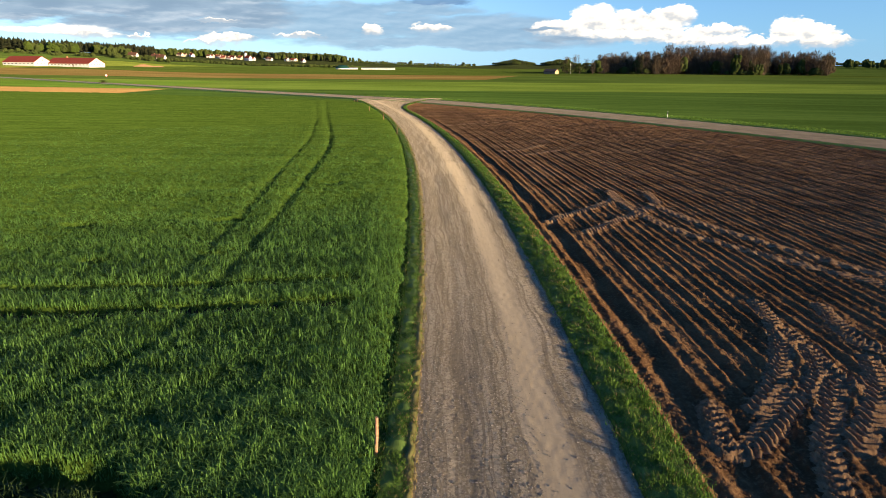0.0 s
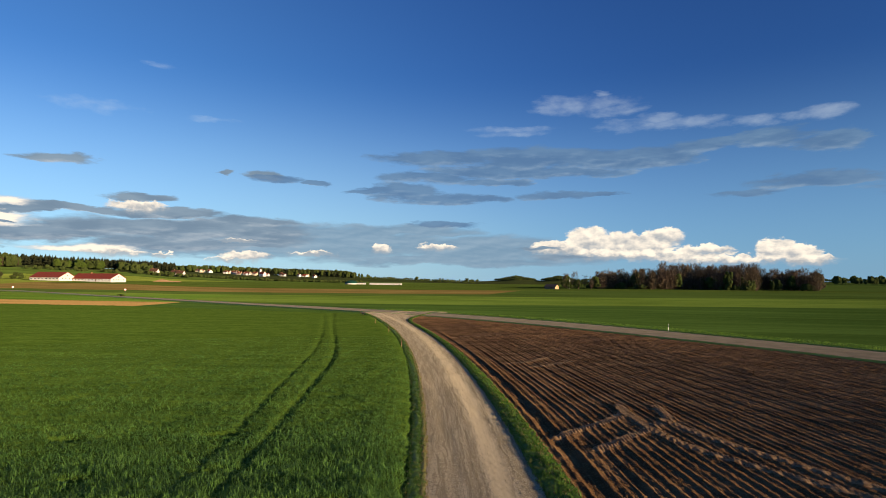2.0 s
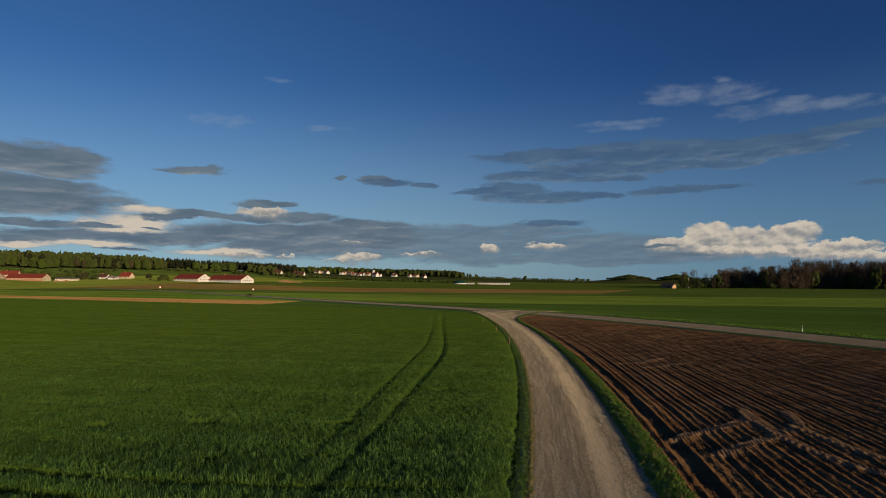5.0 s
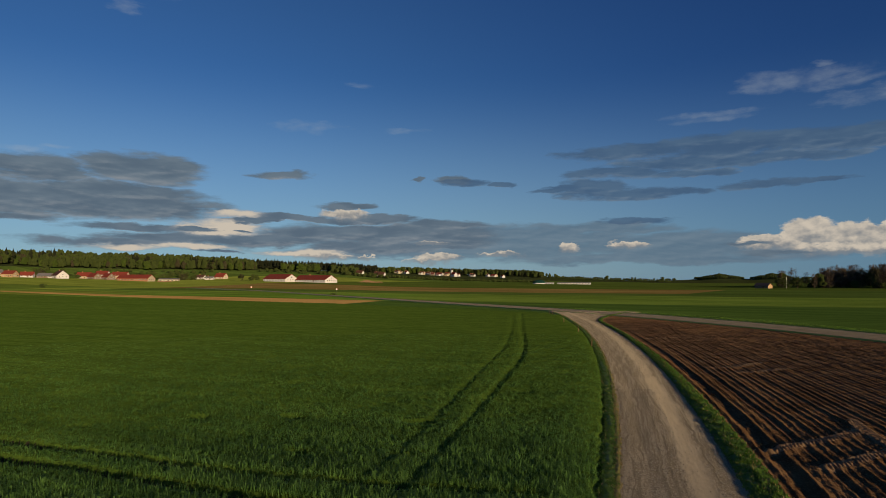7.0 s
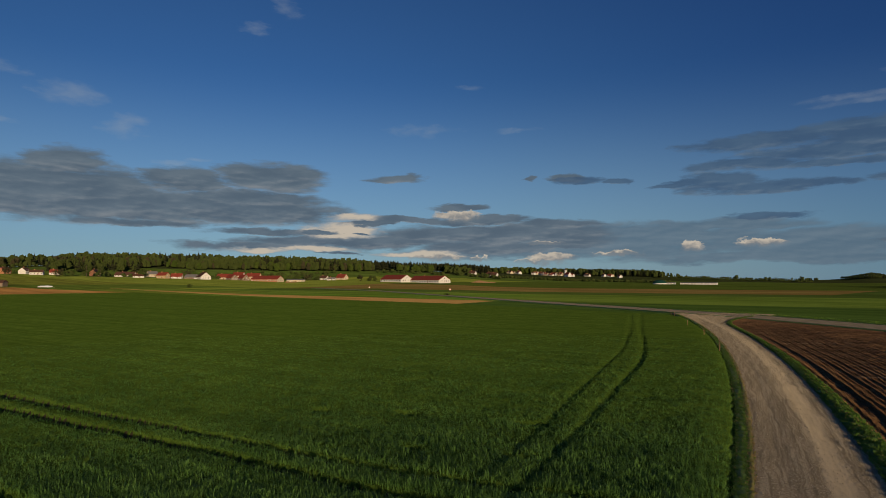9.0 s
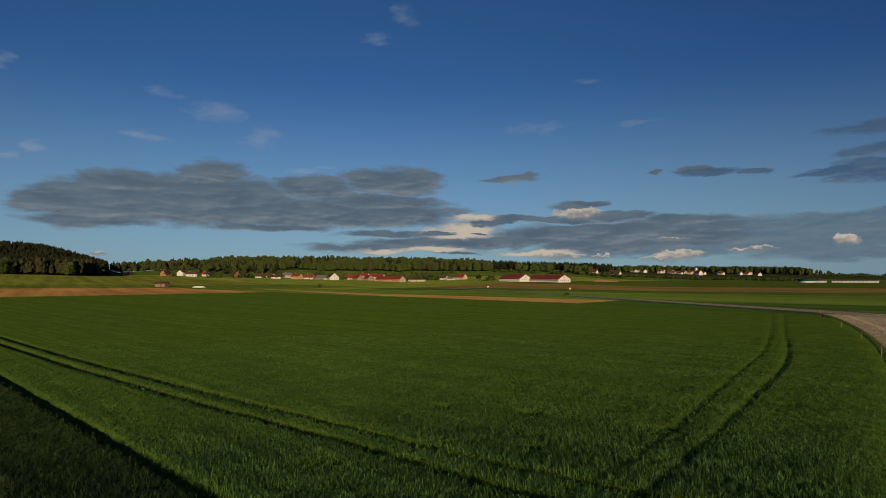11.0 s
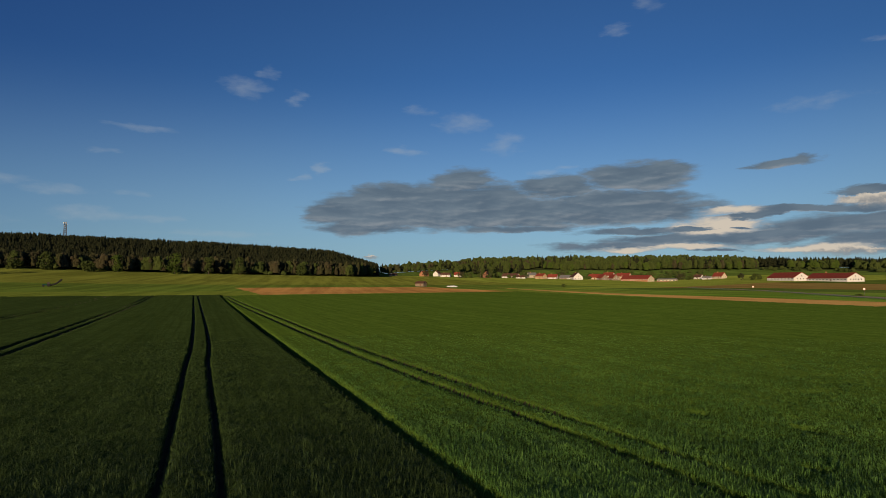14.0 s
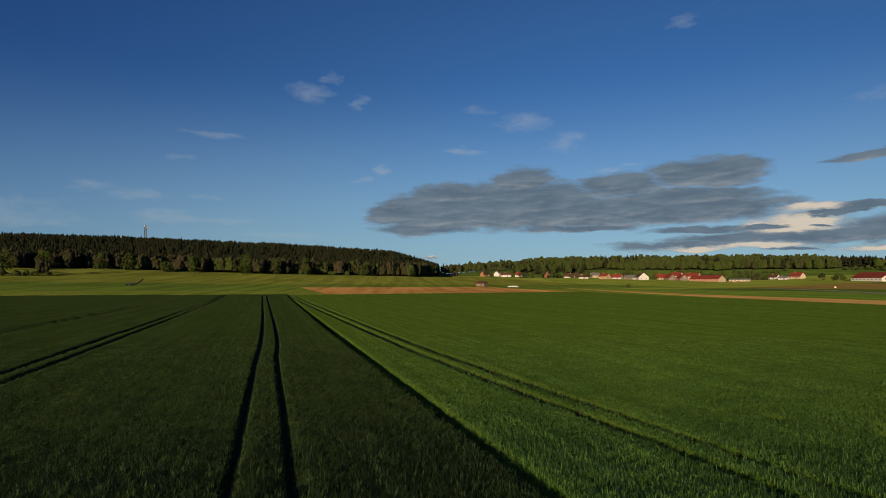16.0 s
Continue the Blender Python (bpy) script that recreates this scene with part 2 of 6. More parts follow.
WISPS_FAR_WEST = [(-83.2, 17.76, 1.9, 1.01, 1.2), (-81.0, 19.3, 1.0, 0.6, 1.0), (-78.5, 17.22, 1.0, 0.72, 1.0), (-91.8, 13.39, 2.7, 0.3, 0.9), (-95.0, 11.29, 1.2, 0.25, 0.9),
                  (-101.3, 8.24, 1.8, 0.56, 0.9), (-98.1, 7.74, 2.8, 0.44, 1.0), (-93.1, 7.67, 1.9, 0.25, 0.8), (-105.3, 5.2, 4.8, 0.63, 1.2), (-95.4, 5.91, 3.2, 0.7, 1.1),
                  (-90.7, 5.67, 2.9, 0.41, 1.1), (-85.7, 4.62, 6.1, 0.32, 0.8), (-112.0, 6.0, 10.0, 1.5, 1.0)]
WISPS_EAST = [(11.2, 16.6, 3.1, 0.83, 1.2), (4.7, 14.58, 2.9, 0.39, 1.0), (7.5, 14.54, 3.3, 0.34, 1.0), (16.2, 15.91, 2.8, 0.62, 1.1), (15.8, 14.87, 1.6, 0.36, 1.0),
              (20.0, 14.82, 2.2, 0.59, 1.5), (14.2, 17.41, 1.0, 0.27, 1.0), (32.4, 13.98, 3.0, 0.61, 1.6), (21.1, 14.25, 5.6, 0.58, 1.3), (27.3, 13.82, 2.9, 0.55, 1.4),
              (14.3, 16.6, 3.6, 0.7, 1.0), (6.4, 14.13, 3.8, 0.42, 1.0), (16.3, 14.59, 3.0, 0.45, 1.0), (-31.2, 14.62, 3.0, 0.47, 0.8)]
GREY_DARK, GREY_MID, GREY_LIT = (0.135, 0.215, 0.325), (0.185, 0.275, 0.39), (0.38, 0.45, 0.55)
EAST_DARK, EAST_MID, EAST_LIT = (0.070, 0.150, 0.300), (0.100, 0.195, 0.350), (0.24, 0.34, 0.48)
HEAP_LIT, HEAP_SHADE = (0.84, 0.79, 0.73), (0.33, 0.37, 0.43)
WISP_LIT, HAZE, HAZE_SIDE = (0.50, 0.61, 0.74), (0.35, 0.60, 0.84), (0.24, 0.52, 0.86)
VEIL_DARK, VEIL_LIT = (0.125, 0.225, 0.355), (0.23, 0.335, 0.465)
SKY_STRENGTH, CLOUD_STRENGTH, SKY_TINT, SKY_TINT_SIDE, SKY_SPREAD = 0.088, 0.78, (0.69, 0.88, 1.13), (0.56, 0.84, 1.32), 0.5
make_world()

sun = new("sun", bpy.data.lights.new("sun", "SUN"))
sun.data.energy, sun.data.angle, sun.data.color = 5.0, radians(0.55), (1.0, 0.79, 0.55)
sa, se = radians(SUN_AZ), radians(SUN_EL)
sun.matrix_world = look((200 * math.sin(sa) * math.cos(se), 200 * math.cos(sa) * math.cos(se), 200 * math.sin(se)), (0, 0, 0))

# ---------------------------------------------------------------- terrain
# azimuth: distance of the flat land's end and its height there, then distance and height of the hills behind
LAND = [(-180, 690, 10, 1200, 30), (-125, 680, 24, 1300, 80), (-100, 690, 23.5, 1300, 84), (-86, 700, 18, 1250, 73), (-75, 710, 14.5, 1150, 53),
        (-70, 740, 13, 1200, 24), (-60, 830, 11.5, 1220, 38), (-51, 830, 8.5, 1220, 38), (-45, 820, 5.4, 1220, 37), (-36, 640, 5.6, 1280, 30),
        (-28, 640, 4.6, 1400, 26), (-18, 900, 3, 1900, 24), (-11, 1000, 2, 2000, 22), (-6, 1000, 1, 2400, 14),
        (0, 1000, 0, 2600, 5), (3.4, 1900, 0, 2600, 7), (5.0, 2000, 0, 2700, 13), (6.5, 2000, 0, 2700, 27), (8.7, 2000, 0, 2700, 9), (10.6, 2000, 0, 2700, 28), (12.3, 1900, 0, 2700, 10), (14, 800, 0, 2600, 12), (30, 800, 0, 2600, 14), (80, 800, 0, 2600, 10), (180, 690, 10, 1200, 30)]


def land(x, y):
    """Height of the ground."""
    x, y = np.asarray(x, float), np.asarray(y, float)
    a = np.degrees(np.arctan2(x, y))
    r = np.hypot(x, y)
    table = np.array(LAND, float)
    r1, z1, r2, z2 = (np.interp(a, table[:, 0], table[:, k]) for k in (1, 2, 3, 4))
    s = np.clip((r - 110) / (r1 - 110), 0, 1)
    low = z1 * s ** 2.3
    u = np.clip((r - r1) / (r2 - r1), 0, 1)
    return low + (z2 - z1) * u * u * (3 - 2 * u)


# ---------------------------------------------------------------- lines of the plan
def x_left(y):
    """Left edge of the gravel track."""
    y = np.asarray(y, float)
    return -0.74 - 0.00118 * np.maximum(y - 8, 0) ** 2


def x_right(y):
    return x_left(y) + 4.15 + 0.010 * np.maximum(np.asarray(y, float) - 98, 0) ** 2


def x_soil(y):
    """Edge of the tilled field, behind the grass verge."""
    return x_left(y) + 4.15 + np.interp(y, (0, 25, 45, 80, 200), (1.2, 1.1, 0.9, 0.6, 0.6)) + 0.010 * np.maximum(np.asarray(y, float) - 98, 0) ** 2


def x_crop(y):
    """Edge of the crop beside the track."""
    return x_left(y) - 0.48


def spline(points, step=1.0):
    """A smooth line through a few points."""
    p = np.array(points, float)
    p = np.vstack([2 * p[0] - p[1], p, 2 * p[-1] - p[-2]])
    out = []
    for i in range(1, len(p) - 2):
        count = max(2, int(np.linalg.norm(p[i + 1] - p[i]) / step))
        for s in np.arange(count) / count:
            out.append(0.5 * (2 * p[i] + (p[i + 1] - p[i - 1]) * s + (2 * p[i - 1] - 5 * p[i] + 4 * p[i + 1] - p[i + 2]) * s ** 2
                              + (3 * p[i] - p[i - 1] - 3 * p[i + 1] + p[i + 2]) * s ** 3))
    out.append(p[-2])
    return np.array(out)


def side(line, x, y):
    """Distance from a polyline, positive to its left, and the length along it, for many points."""
    x, y = np.asarray(x, float), np.asarray(y, float)
    shape = x.shape
    q = np.stack([x.ravel(), y.ravel()], 1)
    a, d = line[:-1], np.diff(line, axis=0)
    ln = np.linalg.norm(d, axis=1)
    start = np.concatenate([[0], np.cumsum(ln)[:-1]])
    best, sign, along = np.full(len(q), 1e9), np.zeros(len(q)), np.zeros(len(q))
    for i in range(len(a)):
        w = q - a[i]
        t = np.clip((w @ d[i]) / ln[i] ** 2, 0, 1)
        e = w - t[:, None] * d[i]
        dist = np.hypot(e[:, 0], e[:, 1])
        near = dist < best
        best[near] = dist[near]
        sign[near] = np.sign(d[i, 0] * w[near, 1] - d[i, 1] * w[near, 0])
        along[near] = start[i] + t[near] * ln[i]
    return (best * np.where(sign == 0, 1, sign)).reshape(shape), along.reshape(shape)


ROAD = spline([(77.2, -30.5), (62.2, 14.5), (53.2, 37.4), (43.3, 58.9), (34.7, 74.9), (19.2, 99.8), (0.8, 122.2), (-18.7, 140.7),
               (-56, 171), (-96, 203), (-150, 243), (-205, 282), (-300, 335)], 3.0)
ROAD_HALF = 3.9

# ---------------------------------------------------------------- mesh helpers


def mesh_np(name, verts, faces, materials=(), indices=None, smooth=False):
    """A mesh from arrays; faces all of one size."""
    verts, faces = np.asarray(verts, np.float32), np.asarray(faces, np.int32)
    me = bpy.data.meshes.new(name)
    count, size = faces.shape
    me.vertices.add(len(verts))
    me.vertices.foreach_set("co", verts.ravel())
    me.loops.add(count * size)
    me.loops.foreach_set("vertex_index", faces.ravel())
    me.polygons.add(count)
    me.polygons.foreach_set("loop_start", np.arange(0, count * size, size, dtype=np.int32))
    for mat in materials:
        me.materials.append(mat)
    if indices is not None:
        me.polygons.foreach_set("material_index", np.asarray(indices, np.int32))
    me.polygons.foreach_set("use_smooth", np.full(count, smooth))
    me.update(calc_edges=True)
    me.validate()
    return me


def grid_faces(rows, cols, keep=None):
    i = np.arange(rows - 1)[:, None] * cols + np.arange(cols - 1)[None]
    f = np.stack([i, i + 1, i + cols + 1, i + cols], -1).reshape(-1, 4)
    if keep is not None:
        k = keep.ravel()
        f = f[k[f].any(1)]
    return f


def compact(verts, faces):
    used = np.zeros(len(verts), bool)
    used[faces.ravel()] = True
    where = np.cumsum(used) - 1
    return verts[used], where[faces]


def lumps(x, y, size, seed=0):
    """Cheap smooth noise of about -1 to 1 from a few waves."""
    rng = np.random.RandomState(seed)
    out = np.zeros(np.shape(x))
    for k in range(7):
        a, w, p = rng.rand() * 6.283, (0.6 + rng.rand() * 1.6) * 6.283 / size, rng.rand() * 6.283
        out += np.sin((np.cos(a) * x + np.sin(a) * y) * w + p + 1.7 * np.sin((np.sin(a) * x - np.cos(a) * y) * w * 0.61 + p))
    return out / 4.2

# ---------------------------------------------------------------- materials


def material(name, rough=0.8, metal=0.0, spec=0.1):
    mat = bpy.data.materials.new(name)
    mat.use_nodes = True
    n = Nodes(mat.node_tree)
    bsdf = n.tree.nodes.new("ShaderNodeBsdfPrincipled")
    bsdf.inputs["Roughness"].default_value = rough
    bsdf.inputs["Metallic"].default_value = metal
    bsdf.inputs["Specular IOR Level"].default_value = spec
    bsdf.inputs["Diffuse Roughness"].default_value = 1.0 if rough > 0.9 else 0.0
    end = n.tree.nodes.new("ShaderNodeOutputMaterial")
    n.tree.links.new(bsdf.outputs[0], end.inputs[0])
    where = n.tree.nodes.new("ShaderNodeNewGeometry").outputs["Position"]
    return mat, n, bsdf, where


def bumped(n, bsdf, height, strength, distance):
    node = n.tree.nodes.new("ShaderNodeBump")
    node.inputs["Strength"].default_value, node.inputs["Distance"].default_value = strength, distance
    n.put(node.inputs["Height"], height)
    n.tree.links.new(node.outputs[0], bsdf.inputs["Normal"])


def stood(n, bsdf, where, scale, k, lean=0.0):
    """Upright blades, stones or crumbs too fine to model: the surface faces all ways, tilted by up to k; lean turns the
    normals sunwards to brighten it.
    """
    tex = n.tree.nodes.new("ShaderNodeTexNoise")
    n.put(tex.inputs["Vector"], where)
    tex.inputs["Scale"].default_value, tex.inputs["Detail"].default_value, tex.inputs["Roughness"].default_value = scale, 5.0, 0.78
    r, g, b = n.split(tex.outputs["Color"])
    four = n.m("MULTIPLY", k, 4.0)
    # (0.78, -0.63) is the sun's bearing: lean adds brightness through the normals
    tilt = n.vec(n.m("MULTIPLY_ADD", n.m("SUBTRACT", r, 0.5), four, 0.78 * lean), n.m("MULTIPLY_ADD", n.m("SUBTRACT", g, 0.5), four, -0.63 * lean), 0.0)
    add = n.tree.nodes.new("ShaderNodeVectorMath")
    add.operation = "ADD"
    n.put(add.inputs[0], tilt)
    n.tree.links.new(n.tree.nodes.new("ShaderNodeNewGeometry").outputs["Normal"], add.inputs[1])
    tilt = add.outputs[0]
    node = n.tree.nodes.new("ShaderNodeVectorMath")
    node.operation = "NORMALIZE"
    n.put(node.inputs[0], tilt)
    n.tree.links.new(node.outputs[0], bsdf.inputs["Normal"])


def plain(name, a, b, scale=2.0, rough=0.8, metal=0.0, bump=0.0, spec=0.08, vary=0.0):
    """Two tones at two scales, with a fine relief."""
    mat, n, bsdf, where = material(name, rough, metal, spec)
    t = n.m("ADD", n.m("MULTIPLY", n.noise(where, scale, 4), 0.6), n.m("MULTIPLY", n.noise(where, scale * 7, 3), 0.4))
    col = n.mix(n.smooth(t, 0.35, 0.65), a, b)
    if vary:
        info = n.tree.nodes.new("ShaderNodeObjectInfo").outputs["Random"]
        col = n.mix(n.m("MULTIPLY", info, vary), col, tuple(0.5 * c for c in a))
    n.put(bsdf.inputs["Base Color"], col)
    if bump:
        bumped(n, bsdf, n.noise(where, scale * 9, 4), bump, 0.02)
    return mat


def leafy(name, a, b, c, scale, translucent=0.25, rough=0.55, rows=None, spec=0.06, relief=None, rugged=0.0, mottle=0.0):
    """Foliage: three greens mixed by patches and by blade, a little light passing through."""
    mat, n, bsdf, where = material(name, rough, 0.0, spec)
    island = n.tree.nodes.new("ShaderNodeNewGeometry").outputs["Random Per Island"]
    patch = n.noise(where, scale, 4, 0.6)
    col = n.mix(n.smooth(patch, 0.38, 0.62), a, b)
    col = n.mix(n.m("MULTIPLY", n.smooth(island, 0.55, 1.0), 0.6), col, c)
    if rows:
        x, y, z = n.split(where)
        v = n.m("ADD", n.m("MULTIPLY", x, rows[0]), n.m("MULTIPLY", y, rows[1]))
        stripe = n.noise(n.vec(v, n.m("MULTIPLY", n.m("SUBTRACT", n.m("MULTIPLY", x, rows[1]), n.m("MULTIPLY", y, rows[0])), 0.02)), rows[2], 3, 0.6)
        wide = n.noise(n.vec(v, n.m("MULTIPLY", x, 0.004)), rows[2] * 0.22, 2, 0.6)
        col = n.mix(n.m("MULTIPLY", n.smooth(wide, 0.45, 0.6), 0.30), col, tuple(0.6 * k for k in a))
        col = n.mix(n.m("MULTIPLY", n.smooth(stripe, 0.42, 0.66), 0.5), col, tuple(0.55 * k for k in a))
    if mottle:     # small specks of a darker tone, spread by noise
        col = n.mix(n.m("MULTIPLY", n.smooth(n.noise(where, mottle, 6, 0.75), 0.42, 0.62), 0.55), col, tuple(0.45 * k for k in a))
    n.put(bsdf.inputs["Base Color"], col)
    if relief:
        stood(n, bsdf, where, *relief)
    if rugged:
        bumped(n, bsdf, n.noise(where, rugged, 4, 0.65), 1.0, 0.8 / rugged)
    thin = n.tree.nodes.new("ShaderNodeBsdfTranslucent")
    n.put(thin.inputs[0], col)
    mixed = n.tree.nodes.new("ShaderNodeMixShader")
    mixed.inputs[0].default_value = translucent
    n.tree.links.new(bsdf.outputs[0], mixed.inputs[1])
    n.tree.links.new(thin.outputs[0], mixed.inputs[2])
    end = [k for k in n.tree.nodes if k.type == "OUTPUT_MATERIAL"][0]
    n.tree.links.new(mixed.outputs[0], end.inputs[0])
    return mat


CROP = leafy("young_wheat", (0.076, 0.171, 0.035), (0.102, 0.213, 0.045), (0.153, 0.289, 0.078), 0.35, rows=(0.06, 1.0, 1.1))
CROP_DARK = leafy("dark_cereal", (0.036, 0.064, 0.019), (0.048, 0.081, 0.025), (0.071, 0.11, 0.039), 0.3, rows=(0.057, 1.0, 1.3))
# last relief value: canopy normals leaned at the sun for a brighter crop
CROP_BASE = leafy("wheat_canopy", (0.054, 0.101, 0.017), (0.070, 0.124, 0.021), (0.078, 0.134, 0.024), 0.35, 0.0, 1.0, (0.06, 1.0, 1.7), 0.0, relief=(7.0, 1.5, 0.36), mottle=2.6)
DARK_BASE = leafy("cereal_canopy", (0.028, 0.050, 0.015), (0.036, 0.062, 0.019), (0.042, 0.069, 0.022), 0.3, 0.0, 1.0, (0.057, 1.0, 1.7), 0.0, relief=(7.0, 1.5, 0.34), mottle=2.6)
# bare soil, its colour darkened by the shade that fills the groove
SHADED_RUT = plain("shaded_tramline_soil", (0.022, 0.021, 0.011), (0.034, 0.031, 0.017), 3.0, 0.95)
GRASS = leafy("verge_grass", (0.075, 0.160, 0.022), (0.110, 0.208, 0.032), (0.17, 0.25, 0.07), 1.4)
STRAW = leafy("dead_grass", (0.34, 0.25, 0.11), (0.26, 0.20, 0.08), (0.12, 0.16, 0.04), 2.0)
NEEDLES = leafy("conifer_needles", (0.017, 0.021, 0.010), (0.024, 0.028, 0.012), (0.030, 0.032, 0.014), 0.05, 0.05, 0.95, rugged=0.9)
LEAVES = leafy("spring_leaves", (0.046, 0.065, 0.018), (0.061, 0.082, 0.022), (0.072, 0.093, 0.026), 0.06, 0.2, 0.95, rugged=0.8)
LEAVES_LIGHT = leafy("fresh_leaves", (0.050, 0.080, 0.016), (0.067, 0.100, 0.019), (0.080, 0.114, 0.026), 0.08, 0.25, 0.95, rugged=0.8)
LEAVES_DULL = leafy("budding_twigs", (0.056, 0.050, 0.026), (0.052, 0.058, 0.024), (0.075, 0.06, 0.036), 0.05, 0.2, 0.95, rugged=0.9)
TWIGS = leafy("bare_twigs", (0.128, 0.091, 0.063), (0.104, 0.082, 0.051), (0.165, 0.118, 0.081), 0.03, 0.1, 0.95, rugged=1.1)
BARK = plain("bark", (0.09, 0.07, 0.05), (0.15, 0.12, 0.09), 1.5)


def soil_material():
    mat, n, bsdf, where = material("tilled_soil", 1.0, 0.0, 0.0)
    crust = n.noise(where, 0.35, 5, 0.65)
    grain = n.noise(where, 9.0, 5, 0.7)
    col = n.mix(n.smooth(crust, 0.4, 0.62), (0.110, 0.058, 0.027), (0.186, 0.104, 0.050))
    col = n.mix(n.m("MULTIPLY", n.smooth(grain, 0.45, 0.7), 0.55), col, (0.297, 0.180, 0.092))
    n.put(bsdf.inputs["Base Color"], col)
    bumped(n, bsdf, n.m("ADD", grain, n.noise(where, 28.0, 3)), 0.9, 0.03)
    return mat


def gravel_material():
    mat, n, bsdf, where = material("gravel", 1.0, 0.0, 0.0)
    x, y, z = n.split(where)
    stone = n.tree.nodes.new("ShaderNodeTexVoronoi")
    n.put(stone.inputs["Vector"], where)
    stone.inputs["Scale"].default_value = 20.0
    big = n.noise(n.vec(x, n.m("MULTIPLY", y, 0.06)), 2.6, 5, 0.65)
    col = n.mix(n.smooth(big, 0.4, 0.62), (0.238, 0.197, 0.127), (0.360, 0.302, 0.204))
    shade = n.noise(stone.outputs["Color"], 2.0, 1)
    col = n.mix(n.m("MULTIPLY", n.smooth(shade, 0.4, 0.7), 0.6), col, (0.432, 0.372, 0.269))
    col = n.mix(n.m("MULTIPLY", n.smooth(n.noise(where, 14.0, 4), 0.48, 0.66), 0.6), col, (0.137, 0.115, 0.085))
    # the worn wheel lines: bare, pale and smooth
    bend = n.m("MAXIMUM", n.m("SUBTRACT", y, 8.0), 0.0)
    across = n.m("ADD", n.m("ADD", x, 0.74), n.m("MULTIPLY", n.m("MULTIPLY", bend, bend), 0.00118))
    across = n.m("ADD", across, n.m("MULTIPLY", n.m("SUBTRACT", n.noise(n.vec(x, n.m("MULTIPLY", y, 0.3)), 1.2, 4), 0.5), 0.7))
    line = n.noise(n.vec(n.m("MULTIPLY", across, 9.0), n.m("MULTIPLY", y, 0.12)), 1.0, 3, 0.6)
    col = n.mix(n.m("MULTIPLY", n.smooth(line, 0.46, 0.62), 0.65), col, (0.158, 0.130, 0.089))
    worn = n.smooth(n.m("ABSOLUTE", n.m("SUBTRACT", across, 2.75)), 0.62, 0.25)
    col = n.mix(n.m("MULTIPLY", worn, 0.8), col, n.mix(big, (0.324, 0.272, 0.185), (0.418, 0.354, 0.250)))
    n.put(bsdf.inputs["Base Color"], col)
    stood(n, bsdf, where, 45.0, n.m("SUBTRACT", 0.55, n.m("MULTIPLY", worn, 0.42)))
    return mat


def asphalt_material():
    mat, n, bsdf, where = material("worn_asphalt", 1.0, 0.0, 0.0)
    col = n.mix(n.smooth(n.noise(where, 0.5, 4), 0.35, 0.65), (0.125, 0.112, 0.090), (0.162, 0.143, 0.115))
    col = n.mix(n.m("MULTIPLY", n.noise(where, 30.0, 3), 0.3), col, (0.099, 0.095, 0.086))
    n.put(bsdf.inputs["Base Color"], col)
    # 0.45 leans the normals sunwards so the flat road comes out lighter
    stood(n, bsdf, where, 50.0, 1.0, 0.45)
    return mat


SOIL, GRAVEL, ASPHALT = soil_material(), gravel_material(), asphalt_material()
# tan of drier crumbs, with the sun on raised tyre marks coloured in
LOOSE_SOIL = plain("sunlit_dry_soil", (0.194, 0.116, 0.061), (0.302, 0.191, 0.105), 4.0, 1.0, bump=0.8, spec=0.0)

# fields of the plain: half planes a*x + b*y > c that bound each, and its two tones
FIELDS = [
    ([(0.0, 1, 60)], (0.044, 0.090, 0.020), (0.054, 0.104, 0.024)),
    ([(0.03, 1, 183)], (0.088, 0.148, 0.027), (0.106, 0.168, 0.033)),
    ([(0.0, 1, 280)], (0.048, 0.086, 0.020), (0.060, 0.100, 0.024)),
    ([(0.0, 1, 330), (-1, 0.25, 60), (1, 0.1, -330)], (0.148, 0.109, 0.039), (0.169, 0.128, 0.048)),
    ([(0.0, 1, 470), (-1, 0.0, -400)], (0.049, 0.082, 0.017), (0.063, 0.095, 0.020)),
    ([(-1, 0.0, 330), (0.0, 1, 260)], (0.132, 0.176, 0.032), (0.158, 0.202, 0.040)),
    ([(-0.743, 0.669, 850)], (0.055, 0.092, 0.020), (0.068, 0.108, 0.025)),
    ([(0.0, 1, 1540)], (0.026, 0.036, 0.014), (0.034, 0.045, 0.018)),
    ([(0.0, 1, 930), (-1, 0.0, 430)], (0.026, 0.036, 0.014), (0.034, 0.045, 0.018)),
    ([(-0.743, 0.669, 1035)], (0.026, 0.036, 0.014), (0.034, 0.045, 0.018)),
    ([(-1, 0.0, 95), (-0.1, 1, 140), (0.35, -1, -300)], (0.075, 0.150, 0.022), (0.097, 0.176, 0.031)),
    ([(-1, 0.0, 250), (0.2, -1, -300)], (0.101, 0.145, 0.027), (0.123, 0.167, 0.032)),
    ([(-1, 0.0, 360), (0.0, -1, -330)], (0.070, 0.114, 0.023), (0.088, 0.136, 0.027)),
    ([(-1, 0.0, 480), (0.0, -1, -330)], (0.110, 0.132, 0.027), (0.132, 0.154, 0.032)),
    ([(-1, 0.0, 300), (1, 0, -420), (0, 1, 45), (0, -1, -190)], (0.290, 0.158, 0.059), (0.326, 0.185, 0.072)),
    ([(-1, 0.0, 84), (-0.165, -1, -170), (0.26, 1, 132)], (0.317, 0.202, 0.077), (0.370, 0.238, 0.095)),
]


